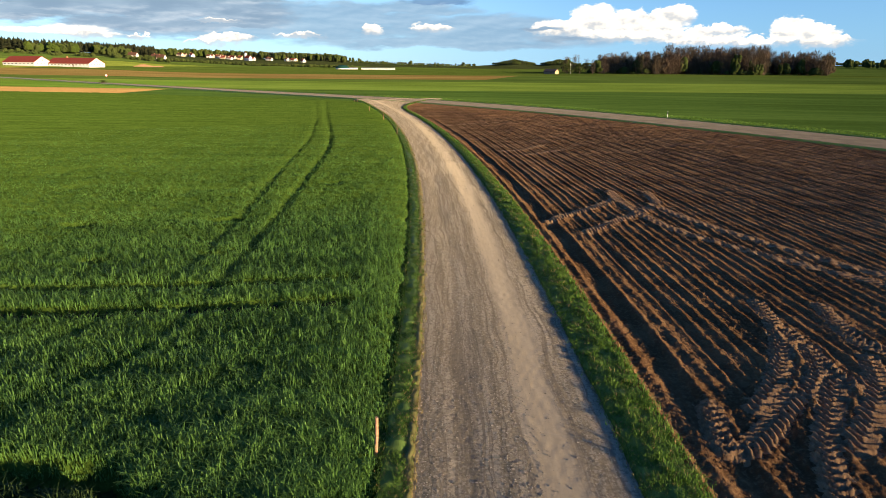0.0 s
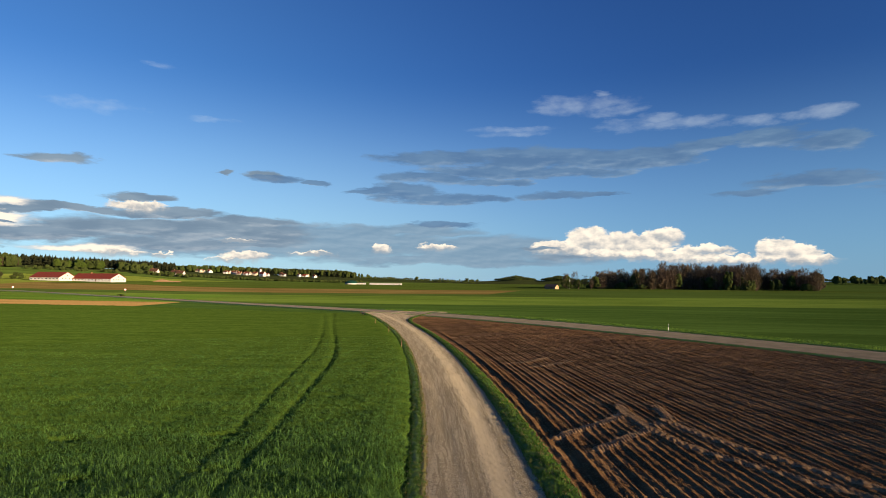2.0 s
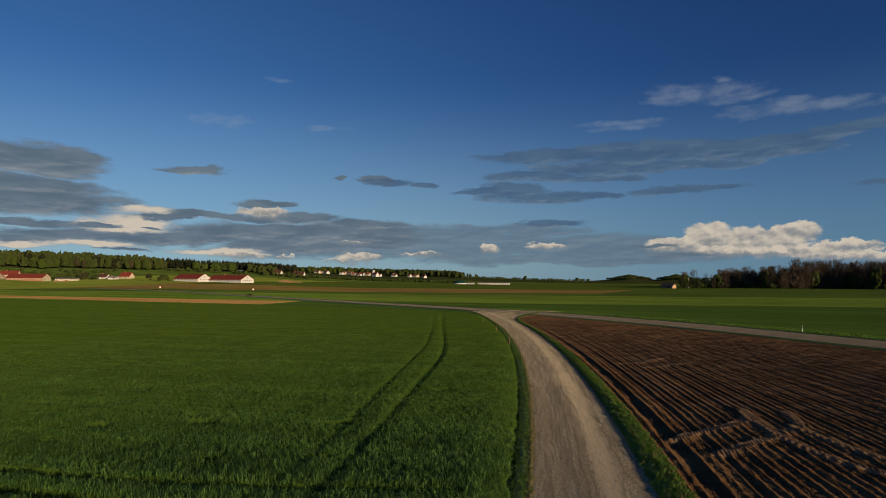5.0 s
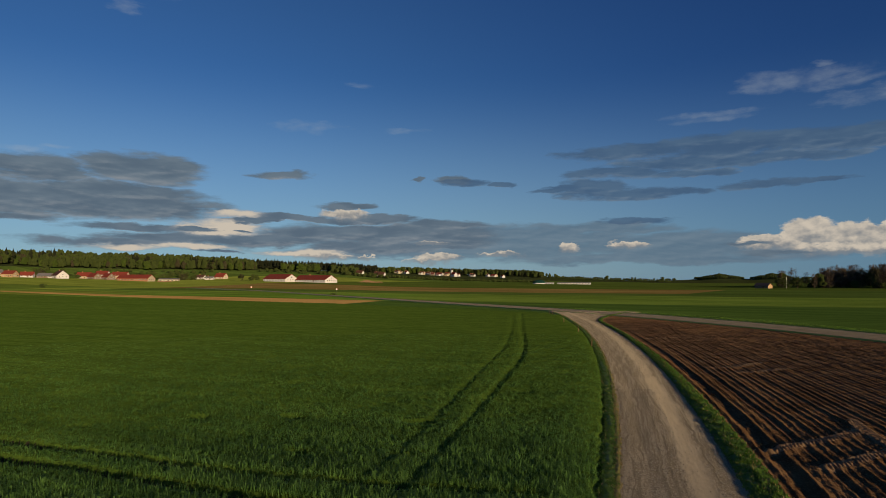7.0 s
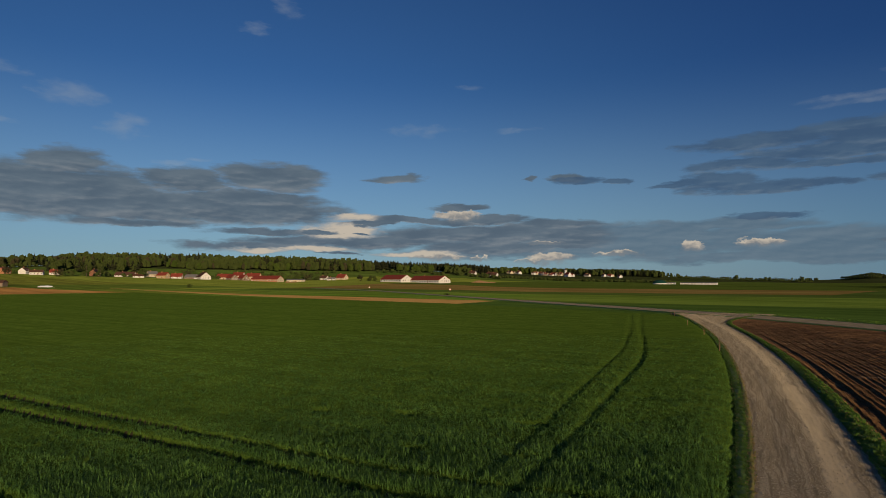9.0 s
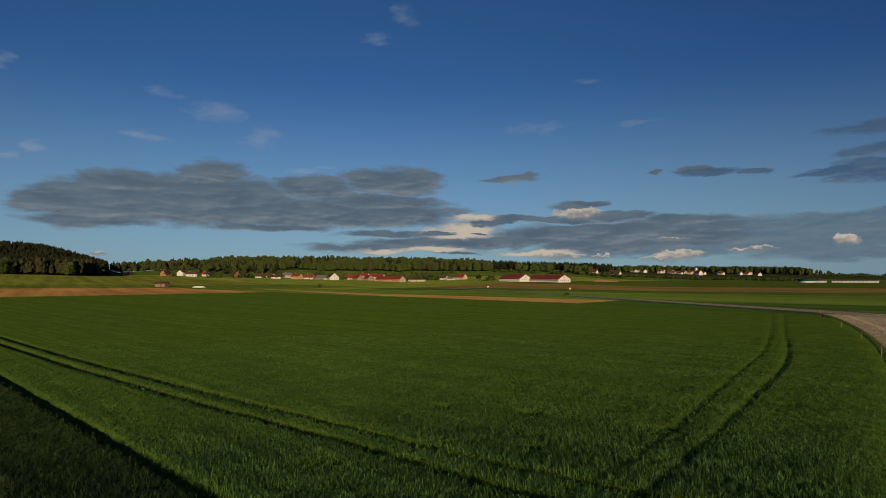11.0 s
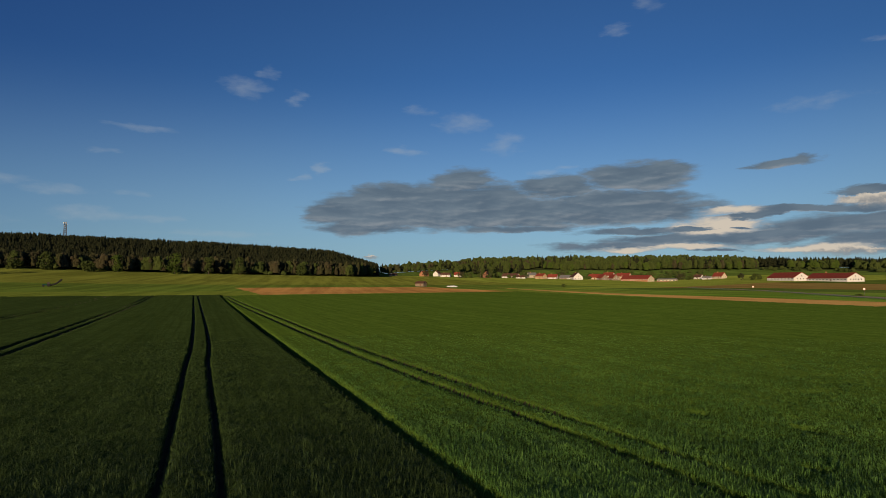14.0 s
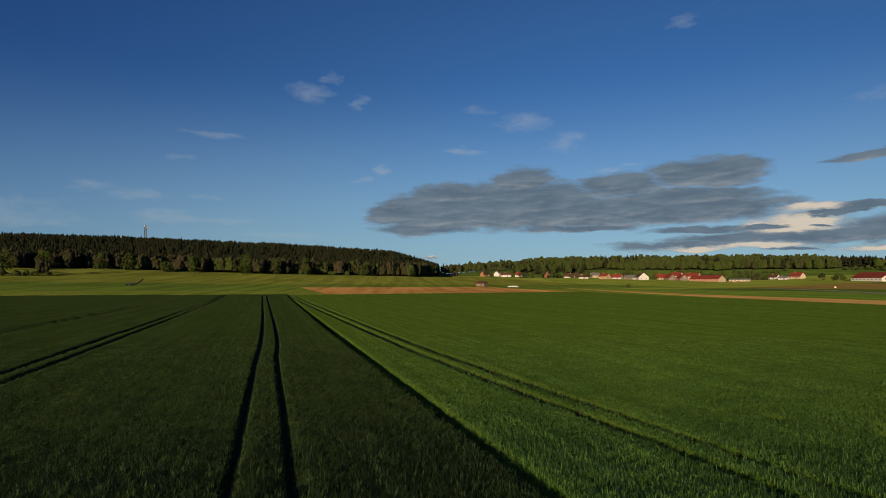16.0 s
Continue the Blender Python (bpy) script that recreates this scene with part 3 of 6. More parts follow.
def land_material():
    mat, n, bsdf, where = material("meadow_and_fields", 1.0, 0.0, 0.0)
    x, y, z = n.split(where)
    wob = n.m("MULTIPLY", n.m("SUBTRACT", n.noise(where, 0.06, 3), 0.5), 5.0)
    fine = n.noise(where, 0.7, 5, 0.7)
    wide = n.noise(where, 0.012, 3, 0.6)
    streak = n.noise(n.vec(n.m("MULTIPLY", n.m("ADD", n.m("MULTIPLY", x, 0.25), y), 0.11), n.m("MULTIPLY", n.m("SUBTRACT", x, n.m("MULTIPLY", y, 0.25)), 0.006)), 1.0, 4, 0.65)
    t = n.smooth(n.m("ADD", n.m("MULTIPLY", fine, 0.2), n.m("ADD", n.m("MULTIPLY", wide, 0.3), n.m("MULTIPLY", streak, 0.5))), 0.40, 0.60)
    col = n.mix(t, (0.055, 0.12, 0.02), (0.09, 0.17, 0.028))
    for lines, a, b in FIELDS:
        mask = None
        for p, q, c in lines:
            s = n.m("ADD", n.m("ADD", n.m("MULTIPLY", x, p), n.m("MULTIPLY", y, q)), wob)
            k = n.smooth(s, c - 0.6, c + 0.6)
            mask = k if mask is None else n.m("MULTIPLY", mask, k)
        col = n.mix(mask, col, n.mix(t, tuple(0.75 * k for k in a), tuple(1.08 * k for k in b)))
    n.put(bsdf.inputs["Base Color"], col)
    # 0.8 lifts the low sunlight on flat land by leaning normals to it
    stood(n, bsdf, where, 6.0, 1.5, 0.8)
    return mat


LAND_MAT = land_material()

# ---------------------------------------------------------------- ground, road, track
def build_ground():
    """One sheet out to the horizon, finer near the middle."""
    az = np.radians(np.arange(0, 361, 1.0))
    r = np.concatenate([[0.5], np.arange(10, 600, 12), np.geomspace(600, 4600, 60)])
    rr, aa = np.meshgrid(r, az, indexing="ij")
    x, y = rr * np.sin(aa), rr * np.cos(aa)
    # the land drops a little under tilled soil, track and road, which carry surfaces of their own
    z = land(x, y) - 0.12 - 0.4 * np.clip((105 - rr) / 40, 0, 1)
    ob = new("ground", mesh_np("ground", np.stack([x, y, z], -1).reshape(-1, 3), grid_faces(len(r), len(az)), [LAND_MAT], smooth=True))
    tagged(ob, "flat green farmland rising to low wooded hills", "ground", kind="structure")


def ribbon(line, offsets, heights):
    """A strip along a line: sideways offsets (left positive) and the heights of each."""
    d = np.gradient(line, axis=0)
    d /= np.linalg.norm(d, axis=1)[:, None]
    nrm = np.stack([-d[:, 1], d[:, 0]], 1)
    slim = np.interp(line[:, 0], (-150, -30), (0.62, 1.0))
    p = line[:, None, :] + nrm[:, None, :] * np.asarray(offsets)[None, :, None] * slim[:, None, None]
    z = land(p[..., 0], p[..., 1]) + np.asarray(heights)[None]
    return np.concatenate([p, z[..., None]], -1)


def build_road():
    v = ribbon(ROAD, (-ROAD_HALF - 0.25, -ROAD_HALF, -1.5, 0, 1.5, ROAD_HALF, ROAD_HALF + 0.25), (-0.1, 0.04, 0.07, 0.09, 0.07, 0.04, -0.1))
    ob = new("asphalt_road", mesh_np("asphalt_road", v.reshape(-1, 3), grid_faces(len(ROAD), 7), [ASPHALT]))
    tagged(ob, "narrow grey asphalt country road between fields", "road", kind="structure")
    # mown verges on both sides
    for sgn in (1, -1):
        o = [sgn * (ROAD_HALF + k) for k in (0.15, 0.4, 0.8, 1.5, 2.2)]
        v = ribbon(ROAD, o, (0.0, 0.08, 0.12, 0.05, -0.12))
        ob = new("road_verge", mesh_np("road_verge", v.reshape(-1, 3), grid_faces(len(ROAD), 5), [GRASS]))
        tagged(ob, "strip of green grass beside the asphalt road", "verge", kind="structure")


def build_track():
    """Gravel track: two wheel ruts, a stony crown and loose edges."""
    ys = np.concatenate([np.arange(-60, 4, 2.0), np.arange(4, 30, 0.12), np.arange(30, 70, 0.35), np.arange(70, 139, 1.0)])
    u = np.linspace(-0.03, 1.03, 70)
    yy, uu = np.meshgrid(ys, u, indexing="ij")
    xl, xr = x_left(yy), x_right(yy)
    x = xl + (xr - xl) * uu + 0.05 * lumps(yy, uu * 0, 1.9, 5) * (np.abs(uu - 0.5) > 0.47)
    rut = np.exp(-((uu - 0.25) / 0.10) ** 2) + np.exp(-((uu - 0.72) / 0.11) ** 2)
    z = 0.03 + 0.04 * (1 - (2 * uu - 1) ** 2) - 0.012 * rut + 0.007 * lumps(x, yy, 0.35, 1) + 0.004 * lumps(x, yy, 0.12, 2)
    z -= 0.16 * np.clip(np.abs(uu - 0.5) - 0.5, 0, 1) / 0.03
    ob = new("gravel_track", mesh_np("gravel_track", np.stack([x, yy, z + land(x, yy)], -1).reshape(-1, 3), grid_faces(len(ys), len(u)), [GRAVEL], smooth=True))
    tagged(ob, "curving light grey gravel farm track with wheel ruts", "track", kind="structure")


build_ground()
build_road()
build_track()

# tramlines: wheel lines through the crop, about 1.85 m apart
TRAMS_LIGHT = [spline(p, 2.0) for p in (
    [(-340, 29), (-150, 22), (-70, 18.6), (-40, 17.9), (-20, 17.8), (-12, 17.7), (-7, 18.3), (-3.2, 18.9)],
    [(-340, 27), (-150, 20), (-70, 16.9), (-40, 16.1), (-20, 16.1), (-12, 15.8), (-7, 16.3), (-3.2, 16.9)],
    [(-25.2, 118), (-18, 84), (-13.9, 62), (-12.2, 48), (-11.0, 37), (-9.8, 27.5), (-9.2, 20), (-9.6, 16), (-10.6, 13.5), (-14, 10)],
    [(-23.8, 121), (-16.5, 84), (-12.3, 64), (-10.3, 52), (-9.2, 40), (-8.3, 29.8), (-7.7, 22), (-7.5, 17), (-7.6, 13.5), (-9.5, 9.5)])]
TRAMS_DARK = [spline(p, 2.0) for p in (
    [(-340, 15.5), (-104, 4.9), (-48, 1.7), (-33, 0.8), (-20, 0.0), (0, -1.2), (20, -2.3)],
    [(-340, 17.3), (-104, 6.7), (-51, 3.6), (-32, 2.6), (-18, 1.8), (0, 0.7), (20, -0.5)],
    [(-340, -2.5), (-130, -12.0), (-80, -14.4), (-46, -16), (0, -18.5)], [(-340, -0.7), (-130, -10.2), (-80, -12.6), (-46, -14.2), (0, -16.7)],
    [(-340, -20), (-130, -29.5), (-60, -33.5)], [(-340, -18.2), (-130, -27.7), (-60, -31.7)])]


def y_bound(x):
    """Where the two cereal fields meet."""
    x = np.asarray(x, float)
    return 8.35 - 0.057 * x - 4.5 * np.clip((x + 6) / 4, 0, 1)


def y_far(x):
    """Far end of the light crop."""
    return np.interp(x, (-420, -84, -20, 0), (206, 152, 124, 100))


X_END = -300.0     # far end of both fields


def groove(trams, x, y, halves):
    out = np.zeros(np.shape(x))
    for k, line in enumerate(trams):
        half = halves[k % len(halves)][0]
        d, _ = side(line[::2] if len(line) > 60 else line, x, y)
        out = np.maximum(out, halves[k % len(halves)][1] * np.clip((half + 0.10 - np.abs(d)) / halves[k % len(halves)][2], 0, 1))
    return out


def inside(x, y, dark):
    """Signed inset from the edges of a cereal field, metres."""
    rag = 0.07 * lumps(0 * x, y, 0.7, 21) + 0.09 * lumps(0 * x, y, 2.6, 22)
    if dark:
        return np.minimum.reduce([y_bound(x) - 0.22 - y, x_crop(y) + rag - x, x - X_END, y + 130])
    return np.minimum.reduce([y - y_bound(x) - 0.22, x_crop(y) + rag - x, x - X_END - 15, y_far(x) - y])


SPOTS = [(-10.2, 26.8, 1.1), (-16.5, 25.6, 1.0), (-9.0, 21.5, 0.8), (-5.2, 16.3, 0.7), (-21, 24, 0.8), (-13, 20.5, 0.7), (-7.0, 36, 0.8), (-31, 8 , 0.5)]


def canopy(x, y, dark):
    """Height of the crop's upper side."""
    full = 0.36 if dark else 0.33
    e = inside(x, y, dark)
    h = full * (1 + 0.08 * lumps(x, y, 5.0, 11) + 0.05 * lumps(x, y, 1.1, 12) + 0.05 * lumps(x, y, 0.4, 13))
    for cx, cy, s in SPOTS:
        h = h * (1 - 0.9 * np.exp(-(((x - cx) / (0.75 * s)) ** 2 + ((y - cy) / (0.4 * s)) ** 2) ** 3))
    h = h * (1 - 1.15 * groove(TRAMS_DARK if dark else TRAMS_LIGHT, x, y, ((0.15, 1.0, 0.24),) if dark else ((0.26, 1.0, 0.16), (0.30, 1.0, 0.16), (0.22, 0.30, 0.5), (0.26, 0.36, 0.5))))
    # thin, leaning plants beside the track; a steep edge elsewhere
    brow = np.clip((x_crop(y) - x) / 1.8, 0, 1)
    return h * (0.5 + 0.5 * (1 - (1 - brow) ** 2)) * np.clip(e / 0.25, 0, 1) - 0.1 * (e <= 0)


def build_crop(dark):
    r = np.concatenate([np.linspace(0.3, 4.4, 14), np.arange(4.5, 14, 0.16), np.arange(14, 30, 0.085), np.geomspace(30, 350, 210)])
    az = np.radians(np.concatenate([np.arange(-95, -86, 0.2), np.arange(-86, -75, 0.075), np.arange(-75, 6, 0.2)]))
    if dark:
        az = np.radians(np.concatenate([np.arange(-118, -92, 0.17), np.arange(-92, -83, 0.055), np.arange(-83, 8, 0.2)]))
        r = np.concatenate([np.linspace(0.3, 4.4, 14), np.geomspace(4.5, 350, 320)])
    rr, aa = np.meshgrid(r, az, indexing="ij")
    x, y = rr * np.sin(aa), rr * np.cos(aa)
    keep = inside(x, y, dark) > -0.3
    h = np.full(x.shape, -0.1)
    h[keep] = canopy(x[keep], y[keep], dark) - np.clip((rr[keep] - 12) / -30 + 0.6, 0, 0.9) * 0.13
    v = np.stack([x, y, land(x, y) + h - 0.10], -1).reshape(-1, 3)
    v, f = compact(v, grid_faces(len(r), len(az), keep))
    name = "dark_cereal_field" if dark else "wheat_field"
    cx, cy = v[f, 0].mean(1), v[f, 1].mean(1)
    # groove floor and lower walls take the soil colour with shade in it
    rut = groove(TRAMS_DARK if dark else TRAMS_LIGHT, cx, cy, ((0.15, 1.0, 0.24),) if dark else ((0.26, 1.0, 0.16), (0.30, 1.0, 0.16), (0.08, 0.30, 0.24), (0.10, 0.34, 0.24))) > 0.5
    ob = new(name, mesh_np(name, v, f, [DARK_BASE if dark else CROP_BASE, SHADED_RUT], rut.astype(int), smooth=True))
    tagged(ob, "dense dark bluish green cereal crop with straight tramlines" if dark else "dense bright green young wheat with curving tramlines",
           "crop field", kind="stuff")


def blades(x, y, base, tall, wide, seed, lean=0.35, per=3):
    """Tufts of tapering blades, one triangle each."""
    rng = np.random.RandomState(seed)
    n = len(x)
    x, y, base, tall, wide = (np.repeat(k, per) for k in (x, y, base, tall, wide))
    n *= per
    x = x + rng.uniform(-0.06, 0.06, n) * (1 + wide * 10)
    y = y + rng.uniform(-0.06, 0.06, n) * (1 + wide * 10)
    a = rng.uniform(0, 6.283, n)
    tall = tall * rng.uniform(0.7, 1.25, n)
    bend = rng.normal(0, lean, n) * tall
    dx, dy = np.cos(a), np.sin(a)
    p0 = np.stack([x - dx * wide, y - dy * wide, base], -1)
    p1 = np.stack([x + dx * wide, y + dy * wide, base], -1)
    p2 = np.stack([x - dy * bend + dx * bend * 0.4, y + dx * bend + dy * bend * 0.4, base + tall], -1)
    return np.stack([p0, p1, p2], 1).reshape(-1, 3), np.arange(3 * n).reshape(-1, 3)


def bent_blades(x, y, base, tall, wide, seed, per=3):
    """Tufts of broad blades that rise and then arch over: a quad and a tip each."""
    rng = np.random.RandomState(seed)
    x, y, base, tall, wide = (np.repeat(k, per) for k in (x, y, base, tall, wide))
    n = len(x)
    x, y = x + rng.normal(0, 0.035, n), y + rng.normal(0, 0.035, n)
    a = rng.uniform(0, 6.283, n)
    tall = tall * rng.uniform(0.6, 1.25, n)
    dx, dy = np.cos(a), np.sin(a)
    out1, out2 = tall * rng.uniform(0.1, 0.35, n), tall * rng.uniform(0.5, 1.0, n)
    top = tall * rng.uniform(0.55, 1.0, n)
    px, py = -dy * wide, dx * wide
    v = np.stack([np.stack([x - px * 0.7, y - py * 0.7, base], -1), np.stack([x + px * 0.7, y + py * 0.7, base], -1),
                  np.stack([x + dx * out1 + px, y + dy * out1 + py, base + tall * 0.75], -1), np.stack([x + dx * out1 - px, y + dy * out1 - py, base + tall * 0.75], -1),
                  np.stack([x + dx * out2, y + dy * out2, base + top], -1)], 1)
    i = np.arange(n)[:, None] * 5
    f = np.concatenate([i + np.array([[0, 1, 2]]), i + np.array([[0, 2, 3]]), i + np.array([[3, 2, 4]])])
    return v.reshape(-1, 3), f


def build_near_blades(dark, count, seed):
    """The crop close by, blade by blade."""
    rng = np.random.RandomState(seed)
    a = np.radians(rng.uniform(-112 if dark else -75, 6 if dark else 4, count))
    r = np.exp(rng.uniform(math.log(4.2), math.log(32), count))
    x, y = r * np.sin(a), r * np.cos(a)
    h = canopy(x, y, dark)
    ok = (inside(x, y, dark) > -0.10) & (h > 0.035) & (groove(TRAMS_DARK if dark else TRAMS_LIGHT[:2], x, y, ((0.17, 1.0, 0.24),) if dark else ((0.28, 1.0, 0.16), (0.32, 1.0, 0.16))) < 0.3)
    x, y, r, h = x[ok], y[ok], r[ok], h[ok]
    tall = 0.26 * np.clip(h / 0.3, 0.45, 2) * (1 + 0.35 * lumps(x, y, 0.9, seed + 2) + 0.25 * lumps(x, y, 0.35, seed + 3)) * np.clip((40 - r) / 18, 0.5, 1)
    v, f = bent_blades(x, y, land(x, y) + np.maximum(h - 0.2, -0.08), np.maximum(tall, 0.1), 0.0062 + 0.00022 * r, seed + 1)
    name = "near_cereal" if dark else "near_wheat"
    ob = new(name, mesh_np(name, v, f, [CROP_DARK if dark else CROP]))
    tagged(ob, "arching dark green cereal leaves" if dark else "arching fresh green wheat leaves", "crop", kind="stuff")


def build_blades(dark, count, seed):
    rng = np.random.RandomState(seed)
    a = np.radians(rng.uniform(-112 if dark else -92, 6 if dark else 4, count))
    r = np.exp(rng.uniform(math.log(16), math.log(75), count))
    x, y = r * np.sin(a), r * np.cos(a)
    h = canopy(x, y, dark)
    ok = (inside(x, y, dark) > 0.02) & (h > 0.12)
    x, y, r, h = x[ok], y[ok], r[ok], h[ok]
    tall = (0.13 if dark else 0.11) * (h / 0.3) * np.clip((80 - r) / 45, 0.25, 1)
    v, f = blades(x, y, land(x, y) + h - 0.12, tall + 0.04, np.maximum(0.006, 0.00034 * r), seed + 1, lean=1.1)
    name = "cereal_blades" if dark else "wheat_blades"
    ob = new(name, mesh_np(name, v, f, [CROP_DARK if dark else CROP]))
    tagged(ob, "upright dark green cereal blades" if dark else "upright fresh green wheat blades", "crop", kind="stuff")


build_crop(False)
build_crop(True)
build_near_blades(False, 82000, 103)
build_near_blades(True, 45000, 105)
build_blades(False, 95000, 3)
build_blades(True, 85000, 5)


def build_far_grass(count, seed, a0, a1, r0, r1, wide, label):
    """The blades of the fields beyond the road and up to the hills."""
    rng = np.random.RandomState(seed)
    a = np.radians(rng.uniform(a0, a1, count))
    r = np.where(rng.rand(count) < 0.5, 1 / rng.uniform(1 / r1, 1 / r0, count), np.exp(rng.uniform(math.log(r0 * 1.4), math.log(r1), count)))
    x, y = r * np.sin(a), r * np.cos(a)
    d, _ = side(ROAD[::3], x, y)
    ok = (np.abs(d) > ROAD_HALF + 0.6) & (inside(x, y, False) < 0) & (inside(x, y, True) < 0) & ~((d > 0) & (x > x_left(y)) & (y < 128)) & (d < 0) & (d > -ROAD_HALF - 7)
    brown = np.zeros(count, bool)
    for lines, *tones in FIELDS:
        hit = np.ones(count, bool)
        for p, q, c in lines:
            hit &= p * x + q * y > c
        brown = np.where(hit, tones[0][0] > tones[0][1], brown)
    x, y, r, brown = x[ok], y[ok], r[ok], brown[ok]
    tall = np.where(brown, 0.04, 0.09) * (1 + 0.25 * lumps(x, y, 30, 15)) + np.where(brown, 0.0002, 0.0004) * r
    v, f = blades(x, y, land(x, y) - 0.13, tall + 0.1, np.minimum(wide * r, 0.3), seed + 1, per=2)
    ob = new("field_grass", mesh_np("field_grass", v, f, [GRASS]))
    tagged(ob, label, "grass", kind="stuff")


build_far_grass(90000, 18, -30, 45, 50, 150, 0.0004, "rough light green grass strip beyond the asphalt road")

# ---------------------------------------------------------------- tilled field
TYRE_TRACKS = [spline(p, 0.4) for p in (
    [(9.9, 17.5), (9.5, 15.6), (8.7, 13.8), (7.8, 12.4), (6.8, 11.3)], [(5.8, 11.4), (5.5, 10.2), (5.7, 9.8), (6.5, 10.4), (7.9, 11.8)],
    [(9.7, 15.3), (9.6, 14.2), (9.5, 12.9), (9.8, 12.2), (10.3, 11.7), (12, 10.6)], [(11.8, 17.2), (11.35, 15.4), (11.4, 14.4), (11.9, 13.6), (13.5, 12.4)],
    [(10.9, 13.7), (10.1, 12.2), (9.1, 11.0), (8.1, 9.9)], [(9.7, 14.3), (9.2, 13.0), (8.3, 11.9)], [(9.3, 12.5), (8.2, 11.0), (7.5, 10.0), (6.8, 8.4)],
    [(4.9, 27.5), (6.0, 28.8), (7.9, 30.6), (9.5, 32.6), (9.9, 34.8)], [(6.4, 25.7), (8.0, 27.4), (9.9, 29.4), (11.5, 31.5), (12.0, 34.4)],
    [(9.8, 33.9), (9.9, 29.4), (10.6, 26.1), (11.6, 24.3), (13.0, 22.0), (16.5, 17.5)], [(11.3, 31.0), (12.0, 28.0), (13.0, 25.5), (14.2, 23.0), (16, 19.8), (19, 16)],
    [(5.0, 52.0), (6.8, 52.7), (9.3, 56.2)], [(7.0, 49.8), (9.0, 51.5), (10.9, 53.5)], [(0.6, 75.6), (3.1, 77.2), (7.0, 79.8)])]


def soil_height(x, y):
    v = x - x_soil(y)
    far = np.hypot(x, y)
    fade = np.clip(1.3 - far / 120, 0.45, 1)
    # narrow crests about 0.45 m apart, every other one lower, over flat rolled strips
    lane = v / 0.45 + 0.10 * lumps(x, y, 14.0, 31)
    off = (lane - np.round(lane)) * 0.45
    size = 0.75 + 0.35 * np.cos(np.round(lane) * 2.4) + 0.2 * lumps(x, y, 3.1, 32)
    z = 0.072 * size * np.exp(-(off / 0.11) ** 2) * fade
    # two deep furrows beside the verge
    for c, w, d in ((0.95, 0.28, 0.12), (2.35, 0.25, 0.08)):
        z = z - d * np.clip((95 - far) / 50, 0, 1) * np.exp(-((v - c - 0.1 * lumps(x, y, 7, 33)) / w) ** 2)
    z = z + 0.014 * lumps(x, y, 0.8, 34) + 0.02 * lumps(x, y, 0.27, 35) + 0.02 * lumps(x, y, 0.13, 36)
    near = far < 85
    xs, ys, zs = x[near], y[near], z[near]
    for line in TYRE_TRACKS:
        d, s = side(line, xs, ys)
        m = np.clip((0.30 - np.abs(d)) / 0.08, 0, 1)
        lug = np.clip(np.sin((s + 0.9 * np.abs(d)) * 6.283 / 0.24) * 2.2, -1, 1)
        zs = zs * (1 - m) + m * (0.055 + 0.02 * np.clip((np.hypot(xs, ys) - 17) / 12, 0, 1) + (0.05 - 0.02 * np.clip((np.hypot(xs, ys) - 17) / 12, 0, 1)) * lug + 0.02 * lumps(xs, ys, 0.2, 37)) + 0.035 * np.exp(-((np.abs(d) - 0.38) / 0.09) ** 2)
    z[near] = zs
    return z - 0.02


def build_soil():
    ys = np.concatenate([np.arange(-40, 5, 1.0), np.arange(5, 20, 0.07), np.arange(20, 40, 0.16), np.arange(40, 75, 0.4), np.arange(75, 124, 1.0)])
    v = np.concatenate([np.arange(-0.15, 9, 0.045), np.arange(9, 22, 0.075), np.arange(22, 75, 0.11)])
    yy, vv = np.meshgrid(ys, v, indexing="ij")
    x = x_soil(yy) + vv
    d, _ = side(ROAD[::2], x, yy)
    keep = (d > ROAD_HALF + 0.8) & (np.degrees(np.arctan2(x, yy)) < 50)
    z = land(x, yy) + soil_height(x, yy)
    z = np.where(vv < 0, z - 0.05, z)
    vert, f = compact(np.stack([x, yy, z], -1).reshape(-1, 3), grid_faces(len(ys), len(v), keep))
    cx, cy = vert[f, 0].mean(1), vert[f, 1].mean(1)
    loose = np.zeros(len(f), int)
    near = np.hypot(cx, cy) < 90
    for line in TYRE_TRACKS:
        d, _ = side(line, cx[near], cy[near])
        loose[near] |= np.abs(d) + 0.05 * lumps(cx[near], cy[near], 0.5, 38) < 0.30
    ob = new("tilled_field", mesh_np("tilled_field", vert, f, [SOIL, LOOSE_SOIL], loose, smooth=True))
    tagged(ob, "dark brown tilled soil in ridged rows with tractor tyre tracks", "soil field", kind="stuff")


build_soil()


